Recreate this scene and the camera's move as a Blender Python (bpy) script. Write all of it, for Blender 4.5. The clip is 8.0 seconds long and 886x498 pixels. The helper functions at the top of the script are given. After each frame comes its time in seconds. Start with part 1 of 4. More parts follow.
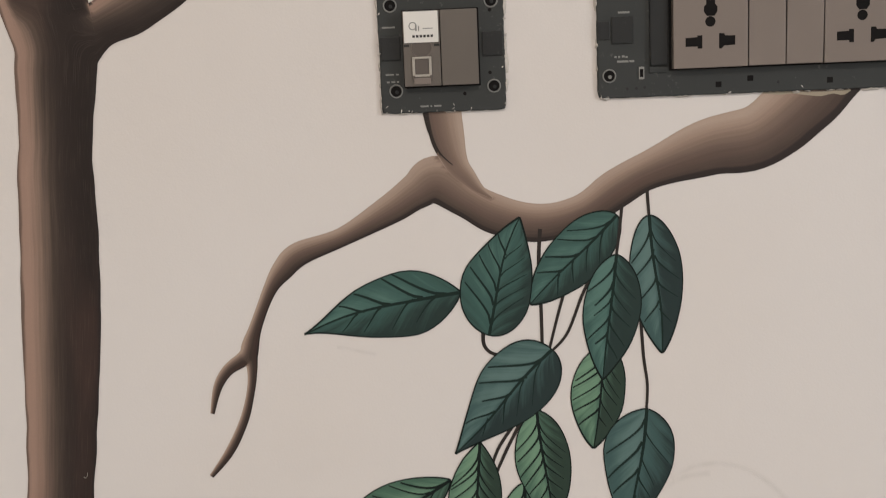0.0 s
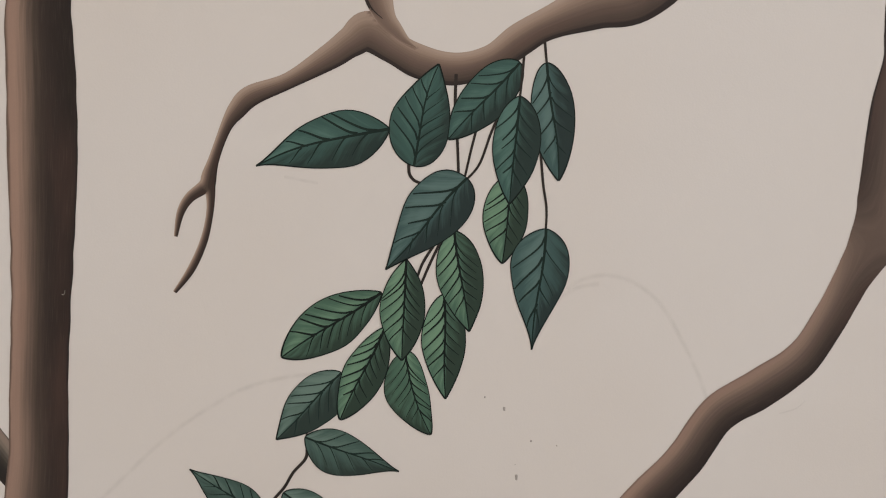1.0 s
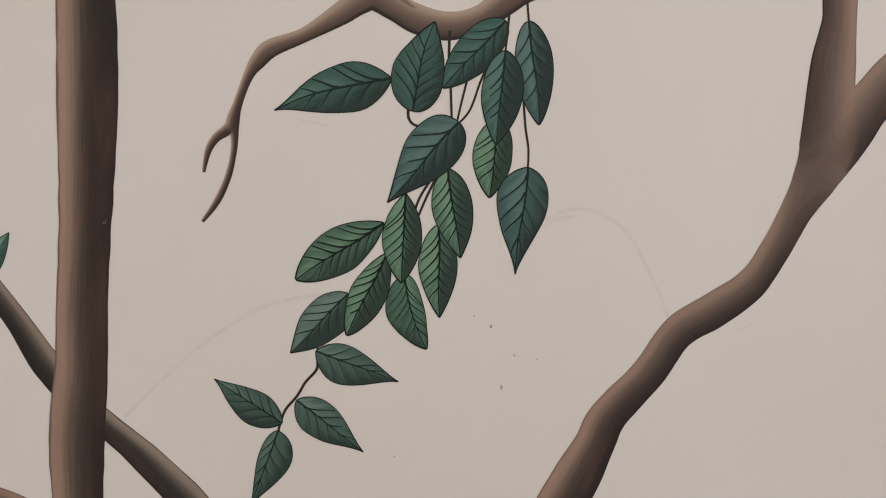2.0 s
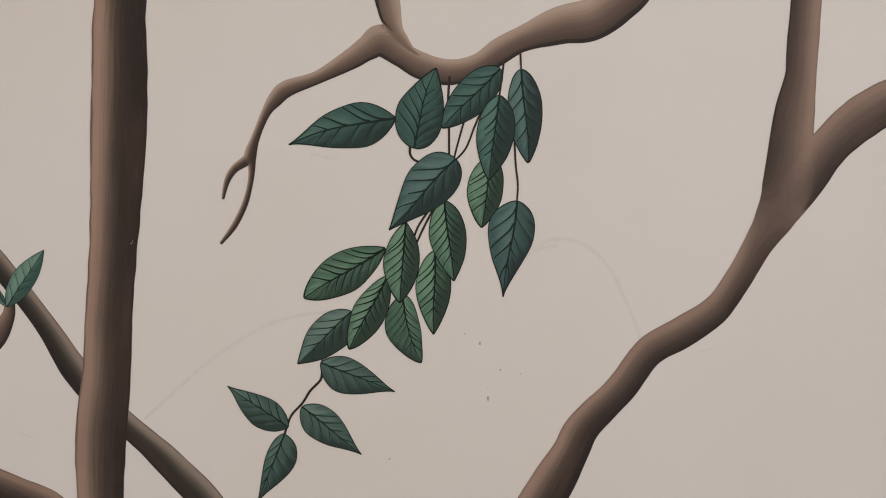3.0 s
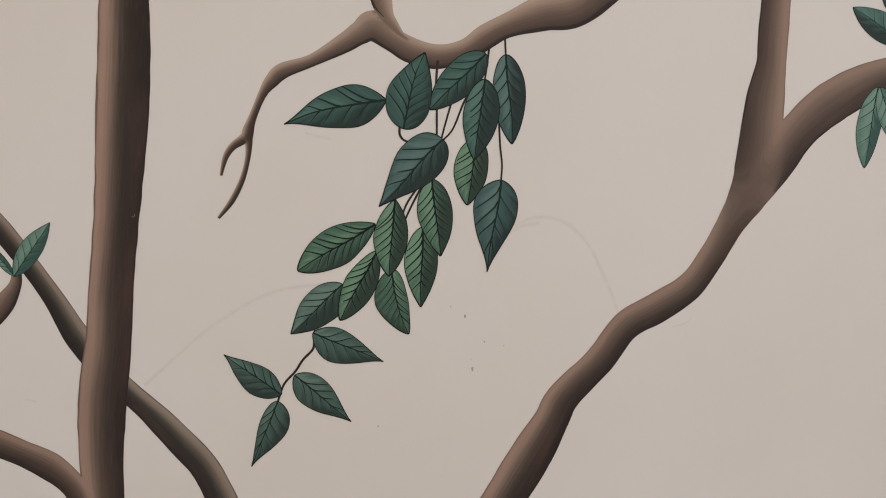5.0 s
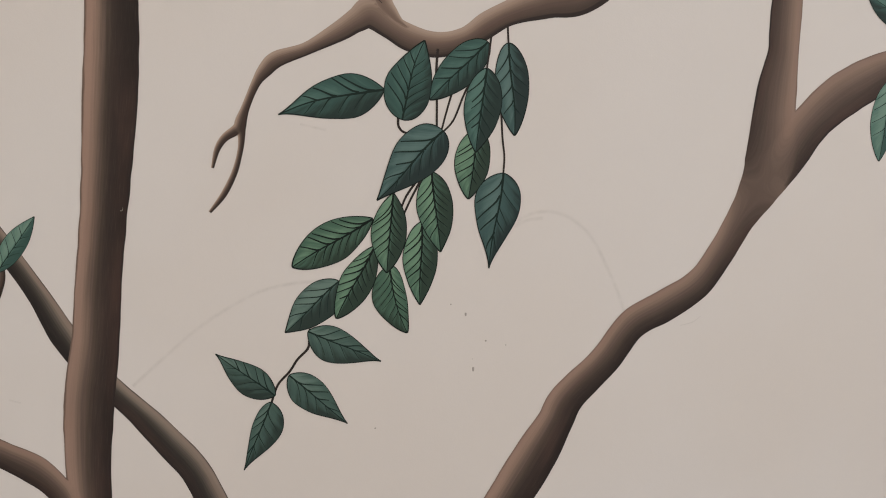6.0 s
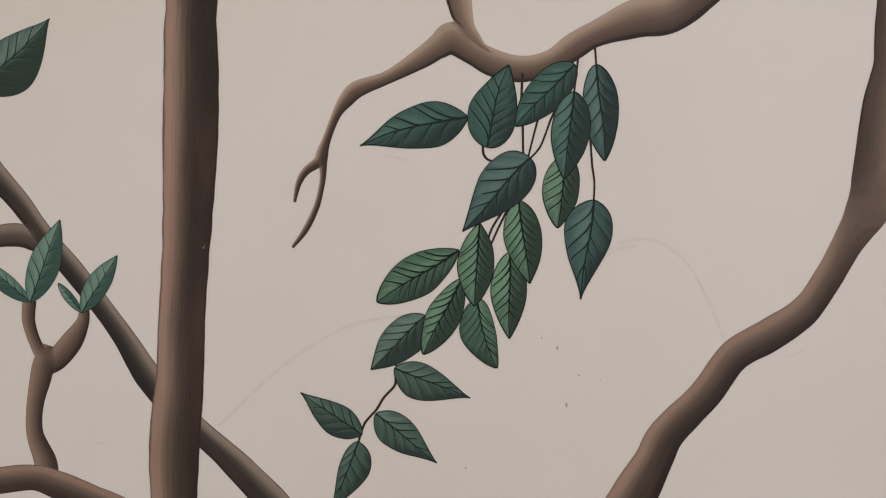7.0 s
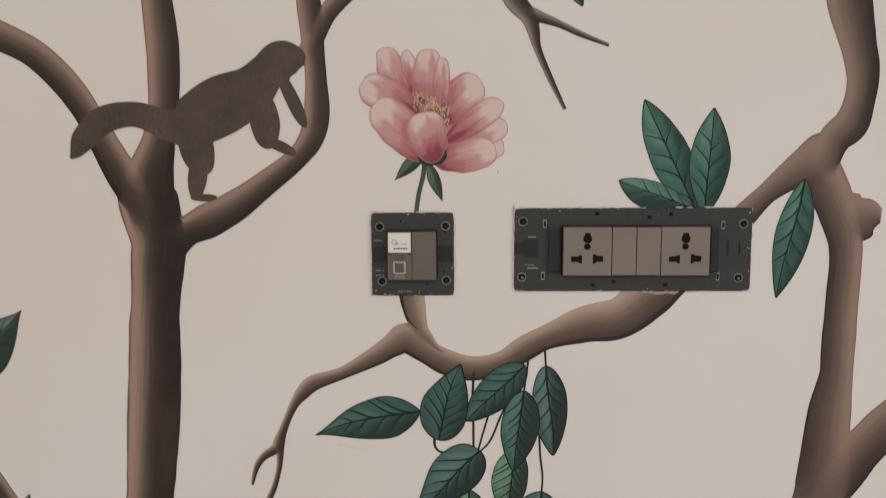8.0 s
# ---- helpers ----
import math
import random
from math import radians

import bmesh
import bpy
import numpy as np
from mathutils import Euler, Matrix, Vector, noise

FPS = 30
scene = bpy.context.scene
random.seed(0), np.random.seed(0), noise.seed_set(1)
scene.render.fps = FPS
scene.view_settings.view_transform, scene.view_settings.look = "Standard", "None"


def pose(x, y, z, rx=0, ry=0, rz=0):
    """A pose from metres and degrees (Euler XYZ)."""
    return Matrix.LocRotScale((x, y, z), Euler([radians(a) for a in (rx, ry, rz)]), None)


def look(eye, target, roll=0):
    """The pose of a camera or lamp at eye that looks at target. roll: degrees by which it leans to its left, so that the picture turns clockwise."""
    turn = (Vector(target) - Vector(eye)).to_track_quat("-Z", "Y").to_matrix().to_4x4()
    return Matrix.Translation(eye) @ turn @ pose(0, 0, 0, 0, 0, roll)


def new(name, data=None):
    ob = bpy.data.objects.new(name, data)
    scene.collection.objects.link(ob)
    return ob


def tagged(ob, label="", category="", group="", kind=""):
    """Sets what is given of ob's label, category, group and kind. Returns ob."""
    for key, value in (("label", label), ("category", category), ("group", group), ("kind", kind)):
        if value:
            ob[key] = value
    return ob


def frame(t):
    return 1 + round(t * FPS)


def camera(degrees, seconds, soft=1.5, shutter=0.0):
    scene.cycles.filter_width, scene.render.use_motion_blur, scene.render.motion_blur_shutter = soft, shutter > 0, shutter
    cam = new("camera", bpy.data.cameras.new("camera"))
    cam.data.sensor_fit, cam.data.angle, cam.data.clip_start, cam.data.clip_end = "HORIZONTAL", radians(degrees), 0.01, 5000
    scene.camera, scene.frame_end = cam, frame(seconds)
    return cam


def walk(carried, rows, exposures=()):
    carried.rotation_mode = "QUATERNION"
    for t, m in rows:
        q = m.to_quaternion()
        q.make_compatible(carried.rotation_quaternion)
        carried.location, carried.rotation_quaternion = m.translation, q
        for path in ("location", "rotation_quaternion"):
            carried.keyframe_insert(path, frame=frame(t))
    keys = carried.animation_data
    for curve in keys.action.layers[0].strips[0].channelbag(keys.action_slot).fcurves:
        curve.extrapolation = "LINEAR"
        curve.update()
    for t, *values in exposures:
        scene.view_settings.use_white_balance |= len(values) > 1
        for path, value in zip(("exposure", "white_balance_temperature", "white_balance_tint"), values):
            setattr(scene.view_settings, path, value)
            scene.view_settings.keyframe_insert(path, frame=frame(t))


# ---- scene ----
cam = camera(43.31, 8.0, soft=1.05, shutter=0.15)
PATH = [
    (0, (0.0239, -0.6951, 1.1886), (-0.0085, 0.2901, 1.0204), -2.43),
    (0.2, (0.0175, -0.7170, 1.1838), (0.0041, 0.2651, 0.9958), -2.05),
    (0.5, (0.0141, -0.7479, 1.1285), (0.0229, 0.2357, 0.9485), -2.03),
    (0.7, (0.0185, -0.7934, 1.1007), (0.0261, 0.1924, 0.9328), -2.17),
    (1, (0.0078, -0.8436, 1.0923), (0.0549, 0.1411, 0.9242), -1.97),
    (1.5, (0.0193, -0.9198, 1.0610), (0.0704, 0.0647, 0.8929), -2.15),
    (1.7, (0.0068, -0.9457, 1.0610), (0.0632, 0.0380, 0.8906), -2.10),
    (2.8, (-0.0249, -1.0317, 1.0931), (0.0496, -0.0510, 0.9122), -0.49),
    (3, (-0.0317, -1.0629, 1.1176), (0.0488, -0.0839, 0.9305), -0.21),
    (3.5, (-0.0326, -1.1382, 1.0943), (0.0522, -0.1578, 0.9163), 0.06),
    (4, (-0.0308, -1.1339, 1.0945), (0.0522, -0.1531, 0.9181), 0.12),
    (4.5, (-0.0298, -1.1283, 1.0998), (0.0541, -0.1483, 0.9195), 0.19),
    (6, (-0.0316, -1.0825, 1.0879), (0.0592, -0.1037, 0.9047), 0.40),
    (6.5, (-0.0272, -1.0494, 1.0813), (0.0395, -0.0675, 0.9040), -0.51),
    (7, (-0.0305, -1.0438, 1.0846), (-0.0163, -0.0564, 0.9270), -1.52),
    (7.2, (-0.0232, -1.0325, 1.0791), (-0.0224, -0.0417, 0.9436), -1.05),
    (7.5, (0.0177, -1.0037, 1.1394), (-0.0015, -0.0113, 1.0179), -0.35),
    (7.6, (0.0285, -0.9969, 1.1725), (0.0143, -0.0042, 1.0535), 0.02),
    (7.8, (0.0511, -1.0003, 1.2785), (0.0363, -0.0112, 1.1320), 0.17),
    (8, (0.0588, -1.0251, 1.3857), (0.0347, -0.0414, 1.2074), -0.36),
]
EXPOSURES = [(0.0, -0.13), (0.5, -0.18), (1.2, -0.24), (8.0, -0.23)]
walk(cam, [(t, look(eye, target, roll)) for t, eye, target, roll in PATH], EXPOSURES)

# ---- light ----
world = bpy.data.worlds.new("sky")
scene.world = world
world.use_nodes = True
sky = world.node_tree.nodes.new("ShaderNodeTexSky")
sky.sky_type, sky.sun_disc = "NISHITA", False
sky.sun_elevation, sky.sun_rotation = radians(40), radians(120)
back = world.node_tree.nodes["Background"]
back.inputs["Strength"].default_value = 0.1
world.node_tree.links.new(sky.outputs[0], back.inputs["Color"])


def area(name, at, target, sx, sy, power, colour):
    data = bpy.data.lights.new(name, "AREA")
    data.shape, data.size, data.size_y, data.energy, data.color = "RECTANGLE", sx, sy, power, colour
    ob = new(name, data)
    ob.matrix_world = look(at, target)
    return ob


# Added warm fill from above; no lamp is seen there.
area("warm_top_fill", (-0.1, -2.5, 2.66), (-0.1, -2.5, 0), 0.7, 0.7, 50, (1.0, 0.912, 0.826))
# Added cool fill from the right; no window is seen.
area("cool_side_fill", (2.26, -1.9, 1.5), (0, -1.9, 1.5), 1.2, 1.3, 33, (0.88, 0.925, 0.985))

# ---- materials ----


class Nodes:
    """A short way to write node materials."""

    def __init__(self, name, rough=0.5, metal=0.0, gloss=0.18):
        self.mat = bpy.data.materials.new(name)
        self.mat.use_nodes = True
        self.tree = self.mat.node_tree
        self.bsdf = self.tree.nodes["Principled BSDF"]
        self.bsdf.inputs["Roughness"].default_value = rough
        self.bsdf.inputs["Metallic"].default_value = metal
        self.bsdf.inputs["Specular IOR Level"].default_value = gloss

    def add(self, kind, **inputs):
        node = self.tree.nodes.new(kind)
        for key, value in inputs.items():
            self.put(node.inputs[key.replace("_", " ")], value)
        return node

    def put(self, socket, value):
        if hasattr(value, "is_linked"):
            self.tree.links.new(value, socket)
        else:
            socket.default_value = value

    def math(self, op, a, b=0.0):
        node = self.tree.nodes.new("ShaderNodeMath")
        node.operation = op
        self.put(node.inputs[0], a), self.put(node.inputs[1], b)
        return node.outputs[0]

    def mix(self, f, a, b, blend="MIX"):
        node = self.tree.nodes.new("ShaderNodeMix")
        node.data_type, node.blend_type = "RGBA", blend
        self.put(node.inputs[0], f), self.put(node.inputs[6], a), self.put(node.inputs[7], b)
        return node.outputs[2]

    def noise(self, vector, scale, detail=3.0, rough=0.5):
        node = self.add("ShaderNodeTexNoise", Scale=scale, Detail=detail, Roughness=rough)
        self.put(node.inputs["Vector"], vector)
        return node.outputs[0]

    def stretch(self, vector, x, y, z):
        node = self.add("ShaderNodeMapping")
        self.put(node.inputs["Vector"], vector)
        node.inputs["Scale"].default_value = (x, y, z)
        return node.outputs[0]

    def ramp(self, f, stops, smooth=True):
        node = self.tree.nodes.new("ShaderNodeValToRGB")
        ramp = node.color_ramp
        ramp.interpolation = "B_SPLINE" if smooth == "soft" else "EASE"
        while len(ramp.elements) < len(stops):
            ramp.elements.new(0.5)
        for e, (at, c) in zip(ramp.elements, stops):
            e.position, e.color = at, (*c, 1) if len(c) == 3 else (c[0], c[0], c[0], 1)
        self.put(node.inputs[0], f)
        return node.outputs[0]

    def coords(self, which):
        return self.add("ShaderNodeTexCoord").outputs[which]

    def colour(self, value):
        self.put(self.bsdf.inputs["Base Color"], value)

    def bump(self, height, strength, distance):
        node = self.add("ShaderNodeBump", Strength=strength, Distance=distance, Height=height)
        self.put(self.bsdf.inputs["Normal"], node.outputs[0])


def wall_paint():
    m = Nodes("wall_paint", 0.62)
    at = m.coords("Object")
    big = m.noise(at, 2.2, 3)
    fine = m.noise(at, 34, 4, 0.6)
    base = m.mix(m.ramp(big, [(0.35, (0.0,)), (0.65, (1.0,))]), (0.668, 0.624, 0.598, 1), (0.684, 0.652, 0.640, 1))
    m.colour(m.mix(m.math("MULTIPLY", fine, 0.10), base, (0.60, 0.55, 0.53, 1)))
    m.bump(m.math("ADD", m.noise(at, 620, 3, 0.6), m.math("MULTIPLY", m.noise(at, 60, 2), 2.0)), 0.16, 0.0006)
    return m.mat


def plain_paint(name, c, rough=0.6):
    m = Nodes(name, rough)
    at = m.coords("Object")
    m.colour(m.mix(m.noise(at, 6, 3), (*c, 1), (c[0] * 0.86, c[1] * 0.86, c[2] * 0.86, 1)))
    m.bump(m.noise(at, 300, 2), 0.1, 0.001)
    return m.mat


def bark(name, rim=0.93, line=0.5, warm=1.0, gleam=0.0):
    """Mural bark, brushed along the limb. The brush coordinates choose between a strongly shaded
    limb (0) and an evenly shaded one (1), and how pale the limb is. gleam: how creamy its light edge is."""
    m = Nodes(name, 0.52)
    uv = m.coords("UV")
    sep = m.add("ShaderNodeSeparateXYZ", Vector=uv)
    u, v = sep.outputs[0], sep.outputs[1]
    brush = m.tree.nodes.new("ShaderNodeUVMap")
    brush.uv_map = "brush"
    way = m.add("ShaderNodeSeparateXYZ", Vector=brush.outputs[0])
    sway = m.math("MULTIPLY", m.math("SUBTRACT", m.noise(m.stretch(uv, 0.5, 1.6, 1), 1.0, 2), 0.5), 0.22)
    streak = m.noise(m.stretch(uv, 20, 2.2, 1), 1.0, 4, 0.6)
    hair = m.noise(m.stretch(uv, 80, 9, 1), 1.0, 3, 0.6)
    f = m.math("ADD", m.math("ADD", u, sway), m.math("MULTIPLY", m.math("SUBTRACT", streak, 0.5), 0.20))
    f = m.math("MULTIPLY", f, m.math("SUBTRACT", 1.0, m.math("MULTIPLY", way.outputs[1], 0.55)))
    tint = lambda r, g, b: (r * (0.80 + 0.20 * warm), g * (0.95 + 0.05 * warm), b)
    cream = lambda r, g, b: tuple(a + (c - a) * gleam for a, c in zip(tint(r, g, b), (0.54, 0.44, 0.36)))
    deep = m.ramp(f, [(0.0, cream(0.27, 0.180, 0.142)), (0.06, cream(0.37, 0.245, 0.196)), (0.19, tint(0.34, 0.228, 0.180)), (0.32, tint(0.165, 0.119, 0.096)),
                      (0.47, tint(0.058, 0.042, 0.035)), (0.66, tint(0.029, 0.021, 0.019)), (1.0, tint(0.021, 0.015, 0.014))], "soft")
    even = m.ramp(f, [(0.0, cream(0.26, 0.180, 0.146)), (0.10, cream(0.295, 0.205, 0.165)), (0.30, tint(0.200, 0.139, 0.112)), (0.54, tint(0.118, 0.083, 0.069)),
                      (0.76, tint(0.047, 0.034, 0.029)), (1.0, tint(0.021, 0.015, 0.014))], "soft")
    tone = m.mix(way.outputs[0], deep, even)
    tone = m.mix(m.math("MULTIPLY", m.ramp(hair, [(0.50, (0.0,)), (0.76, (1.0,))]), 0.10), tone, (0.26, 0.195, 0.155, 1))
    blotch = m.noise(m.stretch(uv, 1.5, 1.3, 1), 1.0, 3)
    tone = m.mix(m.math("MULTIPLY", m.ramp(blotch, [(0.45, (0.0,)), (0.7, (1.0,))]), 0.34), tone, m.mix(0.6, tone, (0.185, 0.100, 0.080, 1)))
    grain = m.noise(m.coords("Object"), 900, 3, 0.7)
    tone = m.mix(m.math("MULTIPLY", grain, 0.22), tone, m.mix(0.5, tone, (0.03, 0.025, 0.022, 1)))
    wob = m.math("MULTIPLY", m.math("SUBTRACT", m.noise(m.stretch(uv, 1, 5, 1), 1.0, 3), 0.5), 0.10)
    dark_rim = m.ramp(m.math("ADD", u, wob), [(rim, (0.0,)), (rim + 0.04, (1.0,))])
    pale_rim = m.ramp(m.math("ADD", u, wob), [(0.015, (1.0,)), (0.045, (0.0,))])
    tone = m.mix(m.math("MULTIPLY", dark_rim, 0.9), tone, (0.027, 0.021, 0.020, 1))
    m.colour(m.mix(m.math("MULTIPLY", pale_rim, line), tone, (0.045, 0.035, 0.032, 1)))
    m.bump(hair, 0.2, 0.0003)
    return m.mat


def leaf_paint(name, dark, mid, pale):
    """Mural leaf: a pale half and a dusky half that meet along the midrib, brushed along the veins, each leaf a little different."""
    m = Nodes(name, 0.5)
    uv = m.coords("UV")
    sep = m.add("ShaderNodeSeparateXYZ", Vector=uv)
    u, v = sep.outputs[0], sep.outputs[1]
    rand = m.add("ShaderNodeObjectInfo").outputs["Random"]
    shift = m.math("MULTIPLY", rand, 9.0)
    veins = m.tree.nodes.new("ShaderNodeUVMap")
    veins.uv_map = "brush"
    spread = m.add("ShaderNodeSeparateXYZ", Vector=veins.outputs[0])
    step, high = m.math("FRACT", spread.outputs[0]), spread.outputs[1]
    node = m.add("ShaderNodeCombineXYZ", X=m.math("ADD", u, shift), Y=v, Z=shift)
    strokes = m.add("ShaderNodeCombineXYZ", X=m.math("MULTIPLY", u, 2.5), Y=m.math("MULTIPLY", spread.outputs[0], 9.0), Z=shift)
    along = m.noise(strokes.outputs[0], 1.0, 4, 0.65)
    slow = m.noise(m.stretch(node.outputs[0], 2.4, 2.4, 1), 1.0, 3)
    half = m.math("ABSOLUTE", m.math("SUBTRACT", u, 0.5))
    lobe = m.ramp(step, [(0.0, (0.0,)), (0.25, (0.45,)), (0.75, (1.0,)), (1.0, (0.35,))])
    f = m.math("ADD", high, m.math("MULTIPLY", m.math("SUBTRACT", slow, 0.5), 0.45))
    f = m.math("ADD", f, m.math("MULTIPLY", m.math("SUBTRACT", along, 0.5), 0.34))
    f = m.math("SUBTRACT", f, m.math("MULTIPLY", m.math("MULTIPLY", half, half), 0.9))
    f = m.math("ADD", f, m.math("MULTIPLY", m.math("SUBTRACT", lobe, 0.6), 0.16))
    m.colour(m.ramp(f, [(0.05, dark), (0.45, mid), (0.88, pale)]))
    m.bump(along, 0.15, 0.0003)
    return m.mat


def petal_paint():
    m = Nodes("petal_paint", 0.5)
    uv = m.coords("UV")
    sep = m.add("ShaderNodeSeparateXYZ", Vector=uv)
    u, v = sep.outputs[0], sep.outputs[1]
    shift = m.math("MULTIPLY", m.add("ShaderNodeObjectInfo").outputs["Random"], 7.0)
    node = m.add("ShaderNodeCombineXYZ", X=m.math("ADD", u, shift), Y=v, Z=shift)
    soft = m.noise(m.stretch(node.outputs[0], 2.2, 1.6, 1), 1.0, 3)
    strokes = m.noise(m.stretch(node.outputs[0], 14, 2, 1), 1.0, 3)
    f = m.math("ADD", v, m.math("MULTIPLY", m.math("SUBTRACT", m.math("ADD", soft, m.math("MULTIPLY", strokes, 0.26)), 0.63), 0.95))
    tone = m.ramp(f, [(0.12, (0.230, 0.052, 0.074)), (0.40, (0.395, 0.150, 0.168)), (0.64, (0.495, 0.272, 0.275)), (0.88, (0.615, 0.490, 0.470))])
    edge = m.math("MULTIPLY", m.math("ABSOLUTE", m.math("SUBTRACT", u, 0.5)), 2.0)
    rim = m.ramp(edge, [(0.78, (0.0,)), (1.0, (1.0,))])
    m.colour(m.mix(m.math("MULTIPLY", rim, m.math("SUBTRACT", 0.80, m.math("MULTIPLY", v, 0.45))), tone, (0.31, 0.110, 0.120, 1)))
    return m.mat


def brushed_brown():
    """Brown paint laid on in short strokes."""
    m = Nodes("mural_brown", 0.55)
    at = m.coords("Object")
    strokes = m.noise(m.stretch(at, 420, 1, 150), 1.0, 3, 0.6)
    soft = m.noise(at, 28, 3)
    tone = m.ramp(m.math("ADD", m.math("MULTIPLY", strokes, 0.4), m.math("MULTIPLY", soft, 0.6)), [(0.32, (0.052, 0.040, 0.034)), (0.52, (0.078, 0.058, 0.048)), (0.72, (0.130, 0.098, 0.080))])
    m.colour(tone)
    m.bump(strokes, 0.15, 0.0003)
    return m.mat


def smudge(name, c, most):
    """A faint rubbed mark that thins out to its edges."""
    m = Nodes(name, 0.6)
    uv = m.coords("UV")
    u = m.add("ShaderNodeSeparateXYZ", Vector=uv).outputs[0]
    edge = m.math("MULTIPLY", m.math("ABSOLUTE", m.math("SUBTRACT", u, 0.5)), 2.0)
    core = m.ramp(edge, [(0.0, (1.0,)), (1.0, (0.0,))])
    worn = m.ramp(m.noise(m.coords("Object"), 70, 4, 0.6), [(0.25, (0.15,)), (0.70, (1.0,))])
    m.colour((*c, 1))
    m.put(m.bsdf.inputs["Alpha"], m.math("MULTIPLY", m.math("MULTIPLY", core, worn), most))
    return m.mat


def plastic(name, c, rough=0.4, speck=0.0):
    m = Nodes(name, rough)
    at = m.coords("Object")
    n = m.noise(at, 120, 4, 0.6)
    tone = m.mix(m.math("MULTIPLY", m.noise(at, 25, 3), 0.5), (*c, 1), (c[0] * 0.75, c[1] * 0.75, c[2] * 0.75, 1))
    if speck:
        dust = m.ramp(m.noise(at, 240, 5, 0.7), [(0.60, (0.0,)), (0.78, (1.0,))])
        tone = m.mix(m.math("MULTIPLY", dust, speck), tone, (0.42, 0.40, 0.38, 1))
    m.colour(tone)
    m.bump(n, 0.12, 0.0003)
    m.put(m.bsdf.inputs["Roughness"], m.math("ADD", m.math("MULTIPLY", n, 0.2), rough - 0.1))
    return m.mat


WALL = wall_paint()
ROOM = plain_paint("room_paint", (0.70, 0.66, 0.60))
# Cool grey chosen for the light it bounces onto the lower wall.
FLOOR = plain_paint("floor_bounce_grey", (0.42, 0.43, 0.44), 0.7)
BARK = bark("mural_bark", 0.95, 0.55)
BARK_FORK = bark("mural_bark_fork", 0.94, 0.30)
BARK_BOUGH = bark("mural_bark_bough", 0.865, 0.06, 1.1, 0.55)
BARK_GREY = bark("mural_bark_grey", 0.90, 0.75, 0.0)
VEIN = plain_paint("mural_vein", (0.008, 0.020, 0.017), 0.55)
INK = plain_paint("mural_outline", (0.005, 0.010, 0.009), 0.6)
FLOWER_STEM = plain_paint("mural_flower_stem", (0.060, 0.085, 0.062), 0.5)
STALK = plain_paint("mural_stalk", (0.030, 0.024, 0.022), 0.5)
TEAL = leaf_paint("mural_leaf_teal", (0.021, 0.038, 0.035), (0.044, 0.098, 0.087), (0.092, 0.178, 0.156))
BLUE = leaf_paint("mural_leaf_blue", (0.021, 0.036, 0.036), (0.050, 0.098, 0.095), (0.108, 0.180, 0.172))
GREEN = leaf_paint("mural_leaf_green", (0.027, 0.048, 0.036), (0.068, 0.135, 0.097), (0.158, 0.275, 0.186))
GREY = leaf_paint("mural_leaf_grey", (0.026, 0.043, 0.038), (0.062, 0.110, 0.096), (0.140, 0.212, 0.185))
FOREST = leaf_paint("mural_leaf_forest", (0.021, 0.050, 0.043), (0.049, 0.122, 0.101), (0.112, 0.222, 0.182))
MINT = leaf_paint("mural_leaf_mint", (0.040, 0.088, 0.076), (0.085, 0.168, 0.140), (0.165, 0.270, 0.222))
SEPAL = leaf_paint("mural_sepal", (0.028, 0.045, 0.034), (0.052, 0.082, 0.060), (0.095, 0.135, 0.100))
PINK = petal_paint()
ROSE = plain_paint("mural_petal_edge", (0.455, 0.240, 0.245), 0.55)
UMBER = plain_paint("mural_stamen_dot", (0.16, 0.09, 0.04), 0.55)
GOLD = plain_paint("mural_stamen", (0.54, 0.40, 0.22), 0.5)
BLOT = brushed_brown()
OLIVE_HIGHLIGHT = plain_paint("olive_highlight", (0.36, 0.31, 0.24), 0.75)
PENCIL = smudge("pencil_mark", (0.42, 0.38, 0.36), 0.105)
GRIME = plain_paint("wall_speck", (0.38, 0.35, 0.33), 0.7)
PLATE = plastic("socket_frame_grey", (0.044, 0.047, 0.047), 0.5, 0.25)
PLATE_DARK = plastic("socket_frame_dark", (0.027, 0.028, 0.029), 0.45, 0.1)
TAUPE = plastic("module_taupe", (0.142, 0.124, 0.111), 0.38)
TAUPE_PALE = plastic("module_taupe_pale", (0.218, 0.183, 0.164), 0.36)
TAUPE_DARK = plastic("module_taupe_dark", (0.115, 0.098, 0.088), 0.45)
RIM = plastic("jack_rim_pale", (0.40, 0.37, 0.33), 0.3)
WHITE = plastic("label_white", (0.74, 0.72, 0.69), 0.35)
# Near-black that paints the shade inside holes and gaps; none are cut.
HOLE_SHADE = plastic("hole_shade_black", (0.006, 0.005, 0.005), 0.8)
STEEL = plastic("mid_grey", (0.25, 0.25, 0.24), 0.4)
PLASTER = plastic("plaster_chip", (0.60, 0.56, 0.52), 0.8)

# ---- helpers for meshes ----
STEP = 0.00008


def finish(name, bm, material, parent=None, label=""):
    mesh = bpy.data.meshes.new(name)
    bm.to_mesh(mesh)
    bm.free()
    mesh.materials.append(material)
    ob = new(name, mesh)
    if parent is not None:
        ob.parent = parent
    return tagged(ob, label)


def thing(name, z, label, category, group="", kind=""):
    return tagged(new(name), label, category, group, kind)


